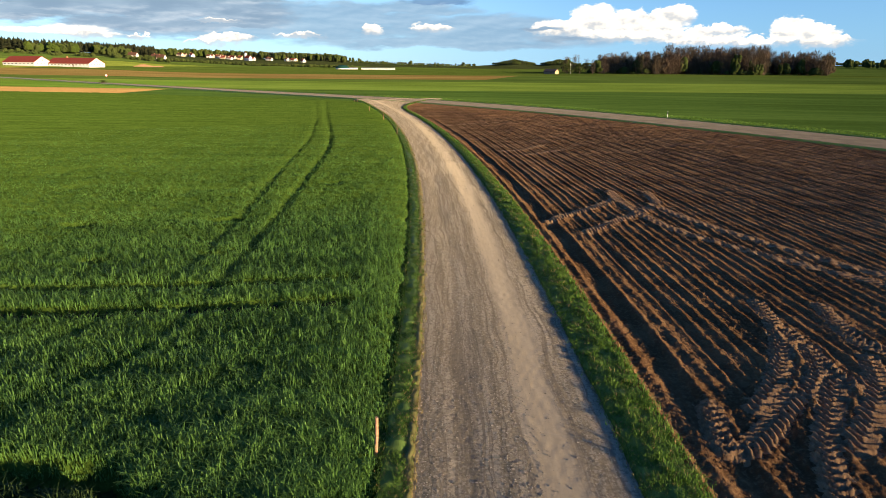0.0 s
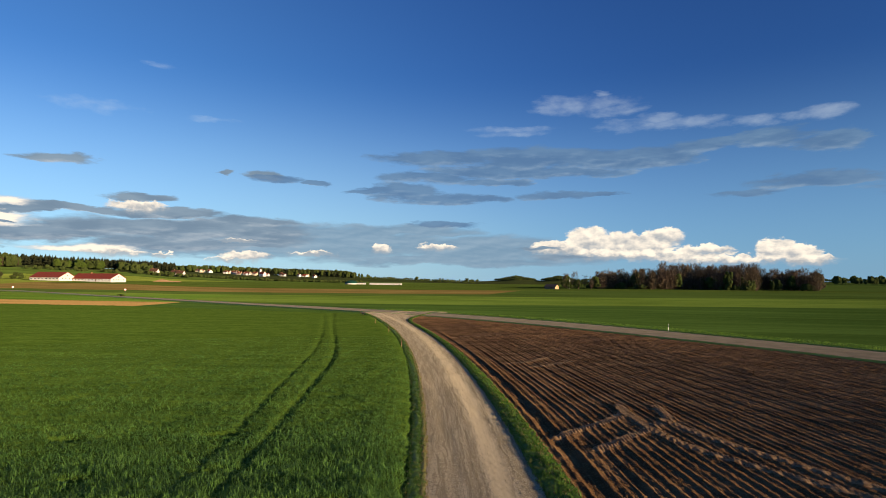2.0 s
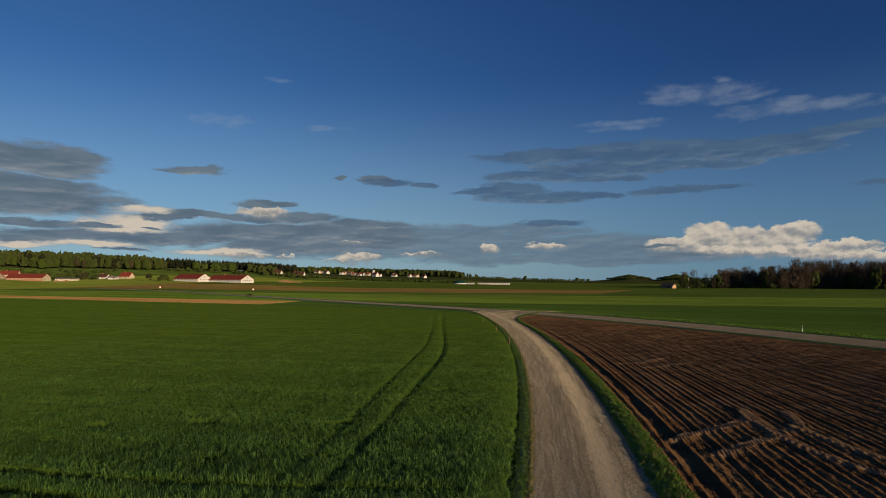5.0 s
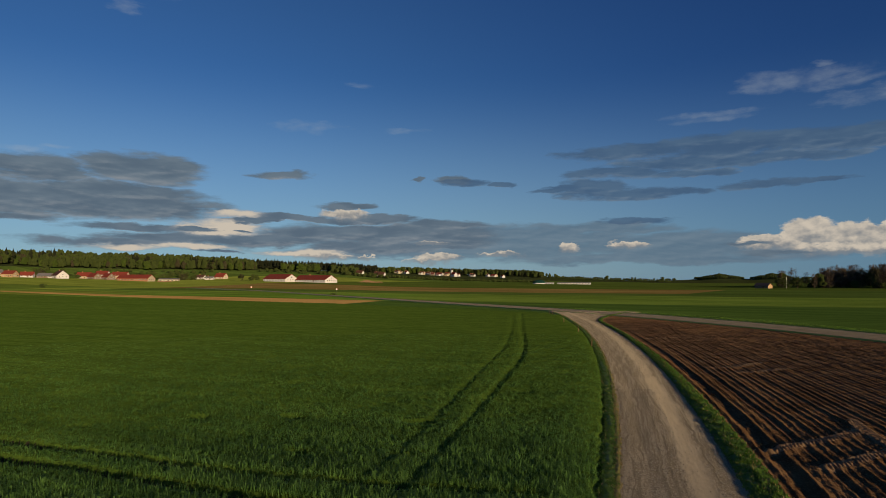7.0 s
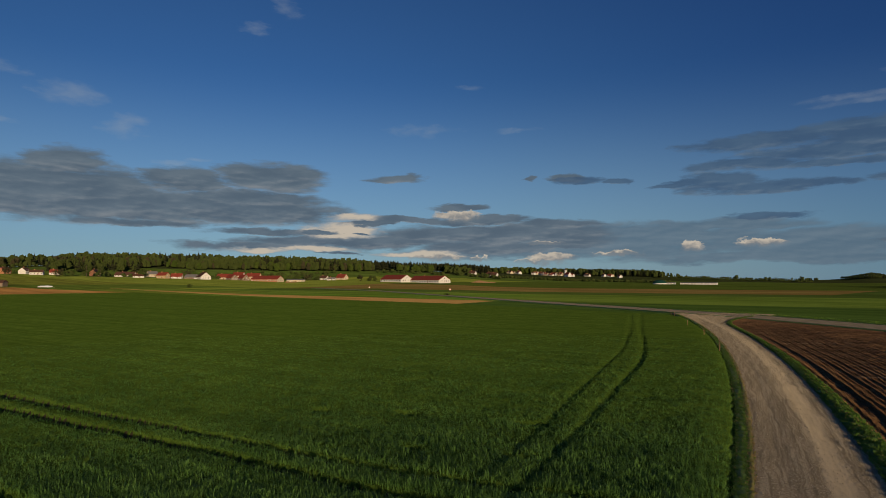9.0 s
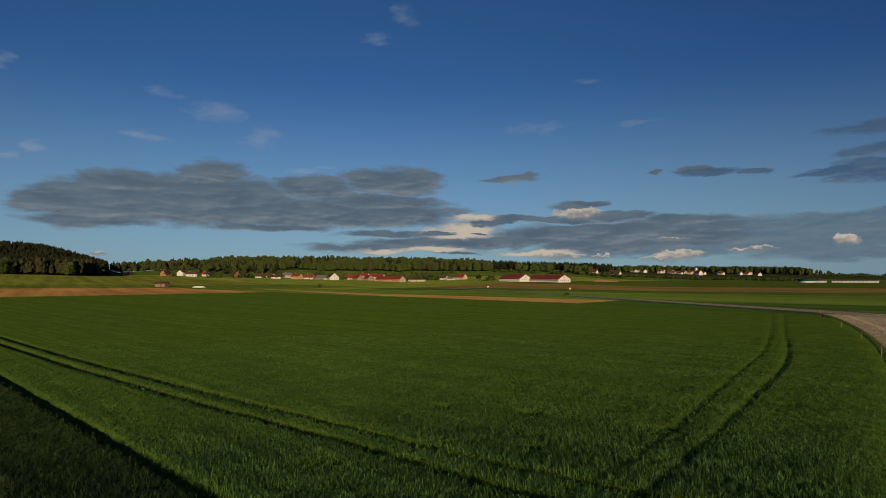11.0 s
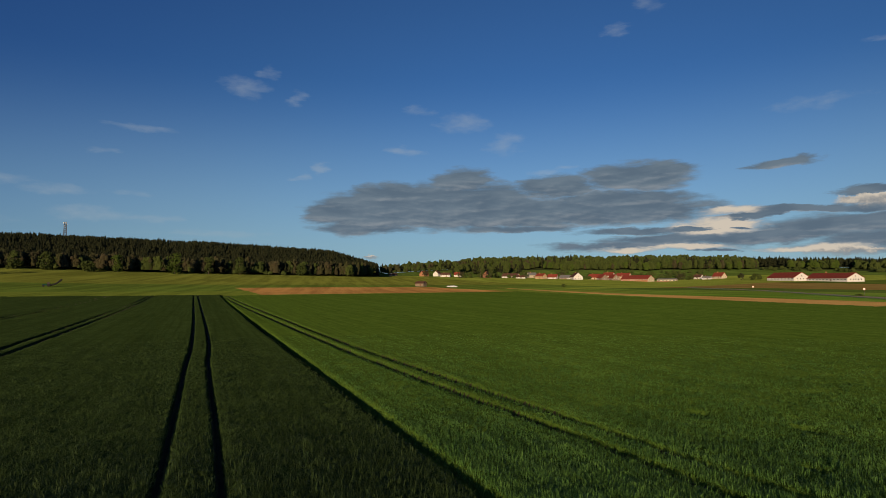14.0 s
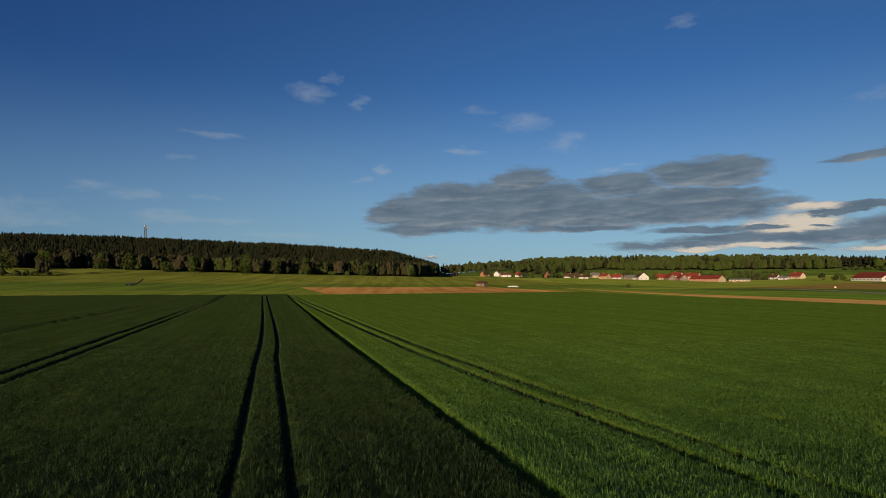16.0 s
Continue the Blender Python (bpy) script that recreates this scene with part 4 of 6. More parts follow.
# ---------------------------------------------------------------- verges
def build_verge(name, left, right, count, tall, mats, seed, label, y0=6.0, y1=128.0, power=1.0):
    rng = np.random.RandomState(seed)
    ys = np.concatenate([np.arange(-30, 5, 0.5), np.arange(5, 40, 0.15), np.arange(40, 130, 0.6)])
    u = np.linspace(0, 1, 12)
    yy, uu = np.meshgrid(ys, u, indexing="ij")
    xl, xr = left(yy), right(yy)
    x = xl + (xr - xl) * uu
    z = land(x, yy) + (0.03 + 0.06 * np.sin(uu * math.pi) ** 0.6) * (1 + 0.5 * lumps(x, yy, 0.7, seed)) - 0.14 * (np.abs(uu - 0.5) > 0.46)
    ob = new(name, mesh_np(name, np.stack([x, yy, z], -1).reshape(-1, 3), grid_faces(len(ys), len(u)), [mats[0]]))
    tagged(ob, label, "verge", kind="stuff")
    y = np.exp(rng.uniform(math.log(y0), math.log(y1), count))
    k = rng.rand(count)
    k = k ** power
    x = left(y) + (right(y) - left(y)) * k + rng.normal(0, 0.05, count)
    h = tall * (0.55 + 0.45 * np.sin(k * math.pi)) * (1 + 0.6 * lumps(x, y, 0.9, seed + 1) + 0.4 * lumps(x, y, 0.3, seed + 2))
    v, f = bent_blades(x, y, land(x, y) + 0.04, np.maximum(h * (0.35 + 0.65 * k), 0.05) * 1.15, np.maximum(0.005, 0.0006 * y), seed + 3)
    idx = np.tile(np.repeat((np.random.RandomState(seed + 4).rand(count) < 0.08).astype(int), 3), 3)
    ob = new(name + "_blades", mesh_np(name + "_blades", v, f, mats, idx))
    tagged(ob, label, "grass", kind="stuff")


build_verge("track_verge", x_right, x_soil, 17000, 0.17, [GRASS, STRAW], 41, "long tufted green grass between gravel track and tilled soil")
build_verge("crop_margin", lambda y: x_crop(y) - 0.05, lambda y: x_left(y) - 0.03, 16000, 0.085, [GRASS, STRAW], 51, "low green grass margin between wheat and gravel track")
build_verge("dead_grass_edge", lambda y: x_left(y) - 0.1, lambda y: x_left(y) + 0.12, 5000, 0.07, [STRAW, GRASS], 61, "thin tan dead grass along the gravel edge", power=1.6)

# ---------------------------------------------------------------- trees
def at(az, r):
    """Plan place at an azimuth and distance from the middle of the plan."""
    return r * math.sin(radians(az)), r * math.cos(radians(az))


def conifer(h, w, rng, tiers=4, sides=7):
    """A spruce: drooping ragged tiers. Vertices and triangles."""
    vs, fs = [], []
    for k in range(tiers):
        top, low = h * (1 - 0.24 * k * 4 / tiers) if k else h, h * (0.80 - 0.74 * (k + 0.4) / tiers)
        rad = w * (0.28 + 0.72 * (k + 1) / tiers)
        base = len(vs)
        vs.append((rng.normal(0, 0.1), rng.normal(0, 0.1), top))
        for j in range(sides):
            a = 6.283 * (j + rng.rand() * 0.7) / sides
            q = rad * rng.uniform(0.7, 1.15)
            vs.append((q * math.cos(a), q * math.sin(a), low - rng.rand() * 0.09 * h))
        fs += [(base, base + 1 + j, base + 1 + (j + 1) % sides) for j in range(sides)]
    return np.array(vs), np.array(fs)


def crown(h, w, rng, count, size, low=0.22, lobes=7, tall=1.0):
    """A broad-leaved crown: lobes covered with many small ragged leaf clumps that face outwards."""
    mid = []
    for k in range(lobes):
        a, q = rng.rand() * 6.283, rng.uniform(0.1, 0.55) * w
        mid.append((q * math.cos(a), q * math.sin(a), h * rng.uniform(low + 0.2, 0.80), rng.uniform(0.32, 0.55) * w))
    mid.append((0, 0, h * 0.78, 0.38 * w))
    mid.append((0, 0, h * (low + 0.28), 0.6 * w))
    mid = np.array(mid)
    pick = rng.randint(0, len(mid), count)
    d = rng.normal(0, 1, (count, 3))
    d /= np.linalg.norm(d, axis=1)[:, None]
    d[:, 2] = d[:, 2] * 0.85 + 0.1
    m = mid[pick]
    p = m[:, :3] + d * (m[:, 3] * rng.uniform(0.75, 1.08, count))[:, None] * np.array([1, 1, tall])
    p[:, 2] = np.clip(p[:, 2], h * low * 0.8, h)
    nrm = d + rng.normal(0, 0.16, (count, 3))
    nrm /= np.linalg.norm(nrm, axis=1)[:, None]
    t1 = np.cross(nrm, rng.normal(0, 1, (count, 3)))
    t1 /= np.linalg.norm(t1, axis=1)[:, None]
    t2 = np.cross(nrm, t1)
    s = (size * rng.uniform(0.6, 1.3, count))[:, None]
    v = np.stack([p - t1 * s * 0.6 - t2 * s * 0.4, p + t1 * s * 0.6 - t2 * s * 0.5 * rng.uniform(0.2, 1.2, (count, 1)), p + t2 * s * 0.8 + nrm * s * 0.2,
                  p - t1 * s * 0.7 + t2 * s * 0.35], 1)
    i = np.arange(count)[:, None] * 4
    f = np.concatenate([i + np.array([[0, 1, 2]]), i + np.array([[0, 2, 3]])])
    return v.reshape(-1, 3), f


def domes(h, w, rng, lobes=5, sides=6):
    """A closed crown of rounded, uneven lobes."""
    vs, fs = [], []
    for k in range(lobes + 1):
        a, up = rng.rand() * 6.283, rng.uniform(0.25, 0.86)
        q = 0 if k == 0 else w * rng.uniform(0.45, 0.72) * math.sqrt(max(0.1, 1 - ((up - 0.45) / 0.5) ** 2))
        mid = np.array([q * math.cos(a), q * math.sin(a), h * (0.48 if k == 0 else up)])
        wide, tall = (0.66 * w, 0.46 * h) if k == 0 else (rng.uniform(0.22, 0.38) * w, rng.uniform(0.10, 0.17) * h)
        base = len(vs)
        vs.append(mid + np.array([0, 0, tall]))
        for z, rad in ((0.72, 0.68), (0.15, 1.0), (-0.7, 0.82)):
            for j in range(sides):
                t = 6.283 * (j + 0.5 * (z > 0.5) + rng.uniform(-0.25, 0.25)) / sides
                g = rng.uniform(0.75, 1.2)
                vs.append(mid + np.array([wide * rad * g * math.cos(t), wide * rad * g * math.sin(t), tall * z * rng.uniform(0.88, 1.12)]))
        for j in range(sides):
            i, n = base + 1 + j, base + 1 + (j + 1) % sides
            fs.append((base, i, n))
            for r in (0, sides):
                fs += [(i + r, i + r + sides, n + r), (n + r, i + r + sides, n + r + sides)]
    v = np.array(vs)
    v[:, 2] = np.maximum(v[:, 2], 0.02 * h)
    return v, np.array(fs)


def leafed(h, w, rng, lobes, clumps, size):
    """Rounded lobes with loose leaf clumps round them."""
    v, f = domes(h, w, rng, lobes)
    v2, f2 = crown(h, w, rng, clumps, size, 0.1)
    return np.concatenate([v, v2]), np.concatenate([f, f2 + len(v)])


def twigs(h, w, rng, count):
    """A tree still bare: a stem and many fine branches that fan upwards."""
    a = rng.rand(count) * 6.283
    z0 = h * rng.uniform(0.02, 0.90, count)
    reach = w * rng.uniform(0.3, 1.0, count) * np.sqrt(np.clip(1 - ((z0 / h - 0.42) / 0.6) ** 2, 0.05, 1))
    ln = h * rng.uniform(0.05, 0.15, count)
    p0 = np.stack([np.cos(a) * reach * 0.6, np.sin(a) * reach * 0.6, z0], -1)
    p1 = np.stack([np.cos(a) * reach, np.sin(a) * reach, np.minimum(z0 + ln, h * rng.uniform(0.9, 1.0, count))], -1)
    b = a + rng.uniform(0, 3.1, count)
    s = np.stack([np.cos(b), np.sin(b), 0 * b], -1) * rng.uniform(0.05, 0.15, (count, 1))
    v = np.stack([p0 - s * 0.6, p0 + s * 0.6, p1 + s, p1 - s], 1).reshape(-1, 3)
    i = np.arange(count)[:, None] * 4
    f = np.concatenate([i + np.array([[0, 1, 2]]), i + np.array([[0, 2, 3]])])
    t = np.array([(-0.3, -0.3, 0), (0.3, -0.3, 0), (0, 0.35, 0), (0, 0, h * 0.9)])
    return np.concatenate([v, t]), np.concatenate([f, len(v) + np.array([[0, 1, 3], [1, 2, 3], [2, 0, 3]])])


def trunk_mesh(h, rad, sides=7, limbs=4, seed=0):
    """A tapered trunk with a few rising limbs."""
    rng = np.random.RandomState(seed)
    bm = bmesh.new()

    def limb(a, b, ra, rb):
        a, b = Vector(a), Vector(b)
        turn = (b - a).to_track_quat("Z", "Y").to_matrix()
        rings = [[bm.verts.new(c + turn @ Vector((q * math.cos(6.283 * j / sides), q * math.sin(6.283 * j / sides), 0))) for j in range(sides)]
                 for c, q in ((a, ra), ((a + b) / 2 + Vector(rng.normal(0, 0.03, 3)) * h * 0.3, (ra + rb) / 2), (b, rb))]
        for lo, hi in zip(rings, rings[1:]):
            for j in range(sides):
                bm.faces.new((lo[j], lo[(j + 1) % sides], hi[(j + 1) % sides], hi[j]))
        bm.faces.new(rings[-1])

    limb((0, 0, -0.4), (0, 0, h * 0.8), rad, rad * 0.3)
    for k in range(limbs):
        a, z = 6.283 * (k + rng.rand()) / limbs, h * rng.uniform(0.25, 0.5)
        limb((0, 0, z), (h * 0.25 * math.cos(a), h * 0.25 * math.sin(a), z + h * 0.25), rad * 0.5, rad * 0.12)
    me = bpy.data.meshes.new("trunk")
    bm.to_mesh(me)
    bm.free()
    me.materials.append(BARK)
    return me


def broadleaf(name, az, r, h, w, mat, label, seed, count=520, size=1.25, low=-0.08, group=""):
    """A tree as a thing: trunk and crown."""
    rng = np.random.RandomState(seed)
    x, y = at(az, r)
    tree = new(name)
    tree.location = (x, y, float(land(x, y)) - 0.15)
    v, f = crown(h, w, rng, count, size, low)
    c = new("crown", mesh_np("crown", v, f, [mat]))
    t = new("trunk", trunk_mesh(h, 0.022 * h, seed=seed))
    c.parent = t.parent = tree
    tagged(tree, label, "tree" if "bush" not in name else "bush", group)
    return tree


def woods(name, label, places, kinds, seed, category="forest"):
    """Many trees in one object. places: x, y; kinds: maker of vertices and faces with a material index."""
    rng = np.random.RandomState(seed)
    protos = {}
    vs, fs, ms, base = [], [], [], 0
    mats = []
    for x, y, kind, scale in places:
        if kind not in protos:
            protos[kind] = [kinds[kind][0](rng) for _ in range(9)]
            if kinds[kind][1] not in mats:
                mats.append(kinds[kind][1])
        v, f = protos[kind][rng.randint(9)]
        a = rng.rand() * 6.283
        turn = np.array([[math.cos(a), -math.sin(a), 0], [math.sin(a), math.cos(a), 0], [0, 0, 1]])
        vs.append((v @ turn.T) * scale + np.array([x, y, float(land(x, y)) - 0.3]))
        fs.append(f + base)
        ms.append(np.full(len(f), mats.index(kinds[kind][1])))
        base += len(v)
    ob = new(name, mesh_np(name, np.concatenate(vs), np.concatenate(fs), mats, np.concatenate(ms), smooth=True))
    tagged(ob, label, category, kind="stuff")
    return ob


KINDS = {
    "spruce": (lambda g: conifer(g.uniform(15, 20), g.uniform(3.3, 4.3), g, 4, 6), NEEDLES),
    "far_spruce": (lambda g: conifer(g.uniform(14, 19), g.uniform(3.6, 4.6), g, 3, 5), NEEDLES),
    "beech": (lambda g: leafed(g.uniform(14, 19), g.uniform(5, 7), g, 9, 40, 1.1), LEAVES),
    "light_beech": (lambda g: leafed(g.uniform(13, 17), g.uniform(5, 7), g, 9, 40, 1.1), LEAVES_LIGHT),
    "dull": (lambda g: leafed(g.uniform(13, 18), g.uniform(4, 6), g, 9, 40, 1.1), LEAVES_DULL),
    "far_beech": (lambda g: domes(g.uniform(15, 20), g.uniform(6, 9), g, 6), LEAVES),
    "far_light": (lambda g: domes(g.uniform(14, 18), g.uniform(7, 9), g, 6), LEAVES_LIGHT),
    "hedge": (lambda g: leafed(g.uniform(5, 8), g.uniform(4, 6), g, 4, 14, 1.0), LEAVES),
    "brown": (lambda g: crown(g.uniform(15, 20), g.uniform(4, 6), g, 190, 0.9, 0.0, 9, 1.4), TWIGS),
    "twiggy": (lambda g: twigs(g.uniform(17, 23), g.uniform(4.2, 6), g, 260), TWIGS),
    "edge_beech": (lambda g: leafed(g.uniform(14, 20), g.uniform(5, 8), g, 10, 70, 1.0), LEAVES),
    "edge_dull": (lambda g: leafed(g.uniform(14, 20), g.uniform(5, 7), g, 10, 70, 1.0), LEAVES_DULL),
    "greening": (lambda g: leafed(g.uniform(12, 18), g.uniform(4, 6), g, 10, 70, 1.0), LEAVES),
}


def scatter(a0, a1, r0, r1, count, mix, seed, size=(0.7, 1.14)):
    """Places spread over a sector; r0 and r1 may depend on the azimuth."""
    rng = np.random.RandomState(seed)
    names, share = zip(*mix)
    share = np.cumsum(share) / sum(share)
    out = []
    for _ in range(count):
        a = rng.uniform(a0, a1)
        lo, hi = (k(a) if callable(k) else k for k in (r0, r1))
        r = lo + (hi - lo) * rng.rand()
        out.append((*at(a, r), names[int(np.searchsorted(share, rng.rand()))], rng.uniform(*size)))
    return out


def edge_hill(a):
    """Forest edge on the hill."""
    return float(np.interp(a, (-130, -108, -101, -92, -86, -80, -73, -70.6), (660, 675, 692, 688, 702, 710, 735, 830))) + 5 * math.sin(a * 1.9)


woods("spruce_forest", "dark spruce forest covering the low hill",
      scatter(-128, -70.8, lambda a: edge_hill(a) + 6, lambda a: edge_hill(a) + 120, 3400, [("spruce", 1)], 71, (0.86, 1.04))
      + scatter(-128, -70.8, lambda a: edge_hill(a) + 100, lambda a: 1330, 8500, [("far_spruce", 1)], 72, (0.88, 1.02)), KINDS, 73)
woods("forest_edge", "mixed green and brownish broad-leaved trees along the forest edge", scatter(-128, -71.5, lambda a: edge_hill(a), lambda a: edge_hill(a) + 24, 420,
      [("edge_beech", 0.12), ("edge_dull", 0.8), ("hedge", 0.12)], 74)
      + scatter(-112, -104.2, 575, 600, 26, [("hedge", 1), ("edge_dull", 0.25)], 174, (0.6, 1.0)), KINDS, 75)
woods("village_forest", "green mixed wood on the rise behind the village",
      scatter(-60.5, -36.2, lambda a: 1040 + 20 * math.sin(a), 1120, 440, [("beech", 0.8), ("light_beech", 0.15), ("dull", 0.3), ("far_spruce", 0.15)], 76)
      + scatter(-53, -36.4, lambda a: 1030 + 16 * math.sin(a * 1.7), 1130, 420, [("beech", 0.8), ("light_beech", 0.4), ("dull", 0.1)], 176, (0.85, 1.1))
      + scatter(-70.5, -37, 1120, 1270, 1000, [("far_spruce", 0.8), ("far_beech", 0.5)], 77)
      + scatter(-46.6, -45.2, 1030, 1050, 9, [("spruce", 1)], 276, (1.15, 1.4)) + scatter(-42.0, -39.6, 1030, 1060, 9, [("spruce", 1)], 277, (1.05, 1.25))
      + scatter(-56.5, -52.0, 1060, 1100, 10, [("spruce", 1)], 278, (1.1, 1.35))
      + scatter(-63.5, -57, 940, 1040, 60, [("far_spruce", 1), ("beech", 0.6)], 78)
      + scatter(-70.5, -57, 1105, 1140, 150, [("hedge", 1), ("dull", 0.3)], 178), KINDS, 79)
woods("ridge_forest", "dark wooded ridge with lighter beech groups",
      scatter(-34, -30.6, 1125, 1165, 60, [("far_beech", 0.6), ("far_light", 0.5)], 80, (0.7, 1.0))
      + scatter(-29.5, -27, 1130, 1170, 36, [("far_beech", 0.7), ("far_light", 0.2)], 180, (0.6, 0.95))
      + scatter(-38, -25, 1165, 1450, 1500, [("far_spruce", 1)], 81)
      + scatter(-25.5, -21, 1610, 1680, 110, [("far_beech", 0.7), ("far_light", 0.4)], 82)
      + scatter(-21, -9, 1620, 1720, 380, [("far_beech", 0.5), ("far_spruce", 0.9)], 182)
      + scatter(-27, -9.5, 1700, 2050, 1500, [("far_spruce", 0.8), ("far_beech", 0.25)], 83), KINDS, 84)
woods("hedgerow", "low green hedgerow bushes along the field edge", scatter(-28.5, -8.5, 1100, 1130, 330, [("hedge", 1)], 90, (0.45, 0.9))
      + scatter(-36, -24, 1000, 1040, 60, [("hedge", 1)], 91) + scatter(-62.5, -40, 850, 1000, 130, [("hedge", 1)], 92, (0.5, 1.0)), KINDS, 93)
woods("distant_woods", "low distant wooded hills at the horizon",
      scatter(-11, 3, 2300, 2650, 260, [("far_beech", 0.6), ("far_spruce", 0.5)], 85, (0.35, 0.6)) + scatter(12.3, 38, 2300, 2650, 400, [("far_beech", 1)], 185, (0.35, 0.65))
      + scatter(-9, 2.5, 1850, 1980, 330, [("far_beech", 0.06), ("hedge", 2)], 86, (0.5, 0.9))
      + [p for p in scatter(3.4, 12.4, 2150, 2760, 2400, [("far_spruce", 0.7), ("far_beech", 0.6)], 87, (0.4, 0.55)) if land(p[0], p[1]) > 11]
      + scatter(33, 48, 1500, 1700, 80, [("far_beech", 1)], 88), KINDS, 89)


def wood_edge(a):
    return 640 + 12 * math.sin(a * 0.9) + (a - 13) * 1.5


woods("copse", "brownish copse of budding trees with a few green ones",
      scatter(14, 32.2, lambda a: wood_edge(a) + 4, lambda a: wood_edge(a) + 100, 430, [("twiggy", 0.7), ("brown", 0.8), ("greening", 0.06)], 94)
      + [(x, y, k, s * 1.22) for x, y, k, s in scatter(19.5, 27.5, lambda a: wood_edge(a) + 10, lambda a: wood_edge(a) + 80, 170, [("twiggy", 1)], 99)]
      + scatter(14.4, 32.2, lambda a: wood_edge(a) + 12, lambda a: wood_edge(a) + 80, 130, [("edge_dull", 0.5), ("brown", 1)], 196, (0.85, 1.02))
      + scatter(13.4, 32.0, lambda a: wood_edge(a), lambda a: wood_edge(a) + 6, 60, [("twiggy", 0.8), ("greening", 0.2), ("hedge", 0.3)], 95)
      + scatter(25, 32.2, lambda a: wood_edge(a) - 2, lambda a: wood_edge(a) + 4, 26, [("greening", 0.5), ("hedge", 0.8)], 96)
      + scatter(10.6, 14.2, 660, 690, 12, [("twiggy", 0.6), ("greening", 0.3), ("hedge", 0.5)], 97), KINDS, 98, "copse")

# single trees in front of the forest and near the houses: azimuth, distance, height, width
for k, (a, r, h, w, m) in enumerate(((-93.4, 672, 19, 8.0, 0), (-89.0, 668, 23, 11.0, 0), (-86.2, 682, 19, 8, 1), (-104.6, 660, 20, 9, 0), (-100.5, 675, 17, 9, 1),
                                     (-83.5, 690, 20, 9, 1), (-98.5, 675, 18, 10, 1), (-107, 655, 18, 10, 1), (-95.6, 670, 10, 8, 1), (-78, 708, 14, 9, 1))):
    broadleaf("broadleaf_tree", a, r, h, w, LEAVES_LIGHT if m == 0 else LEAVES, "fresh light green tree before the dark forest" if m == 0 else
              "green broad-leaved tree at the forest edge", 200 + k, group="trees at the forest edge")
for k, (a, r, h, w) in enumerate(((-37.6, 700, 8, 4.5), (-36.6, 700, 7, 4.5), (-36.2, 715, 6, 4), (-62.8, 800, 9, 7), (-60.8, 820, 17, 9), (-59.8, 820, 16, 8), (-66.2, 800, 10, 8),
                                  (-56.6, 850, 12, 8), (-43.6, 830, 9, 8), (-42.4, 830, 8, 9), (-41.6, 820, 6, 6), (-47.5, 890, 12, 9), (-53.0, 880, 12, 9), (11.4, 610, 9, 8), (12.4, 620, 11, 7))):
    broadleaf("garden_tree", a, r, h, w, LEAVES if k % 3 else LEAVES_DULL, "small green tree beside the village houses" if a < 0 else "small tree beside the field shed", 240 + k, 260, 0.9, 0.05,
              group="trees round the village" if a < 0 else "trees by the shed")
broadleaf("field_bush", -52.9, 470, 2.4, 3.0, LEAVES, "low dark green bush standing alone in the field", 300, 160, 0.5, 0.0)

# ---------------------------------------------------------------- buildings
def tint(name, c, rough=0.75, scale=0.8):
    return plain(name, tuple(k * 0.88 for k in c), tuple(min(1, k * 1.06) for k in c), scale, rough)


WHITE = tint("white_render", (0.66, 0.64, 0.60))
CREAM = tint("cream_render", (0.58, 0.48, 0.33))
OCHRE = tint("ochre_render", (0.50, 0.34, 0.18))
ORANGE = tint("orange_render", (0.42, 0.20, 0.11))
TIMBER = tint("grey_boards", (0.24, 0.18, 0.13))
RED_TILE = tint("red_roof_tiles", (0.25, 0.052, 0.034), 0.9)
BROWN_TILE = tint("brown_roof_tiles", (0.11, 0.055, 0.038), 0.85)
GREY_TILE = tint("grey_roof_sheets", (0.20, 0.19, 0.18), 0.7)
DARK_TILE = tint("dark_roof_tiles", (0.07, 0.06, 0.055), 0.7)
GLASS = plain("window_glass", (0.03, 0.035, 0.04), (0.05, 0.055, 0.06), 1.0, 0.15, spec=0.6)
WHITE_PAINT = plain("white_paint", (0.76, 0.76, 0.74), (0.82, 0.82, 0.80), 4.0, 0.5)
BROWN_WOOD = plain("brown_boards", (0.14, 0.08, 0.05), (0.20, 0.12, 0.07), 3.0, 0.8)
STEEL = plain("galvanised_steel", (0.085, 0.08, 0.08), (0.13, 0.125, 0.12), 3.0, 0.6, 0.3)
STAKE_WOOD = plain("weathered_stake", (0.30, 0.165, 0.095), (0.42, 0.26, 0.16), 14.0, 0.85, bump=0.3)
RED_PAINT = plain("red_paint", (0.50, 0.03, 0.03), (0.56, 0.05, 0.04), 6.0, 0.5)
BLACK = plain("black_rubber", (0.02, 0.02, 0.02), (0.03, 0.03, 0.03), 6.0, 0.7)
GREEN_SHEET = plain("green_membrane", (0.010, 0.05, 0.04), (0.014, 0.065, 0.05), 0.4, 0.8)


def part(name, bm, mat, parent, label=""):
    """One mesh object under a thing or a part."""
    me = bpy.data.meshes.new(name)
    bm.to_mesh(me)
    bm.free()
    for m in (mat if isinstance(mat, (list, tuple)) else (mat,)):
        me.materials.append(m)
    ob = new(name, me)
    ob.parent = parent
    if label:
        ob["label"] = label
    return ob


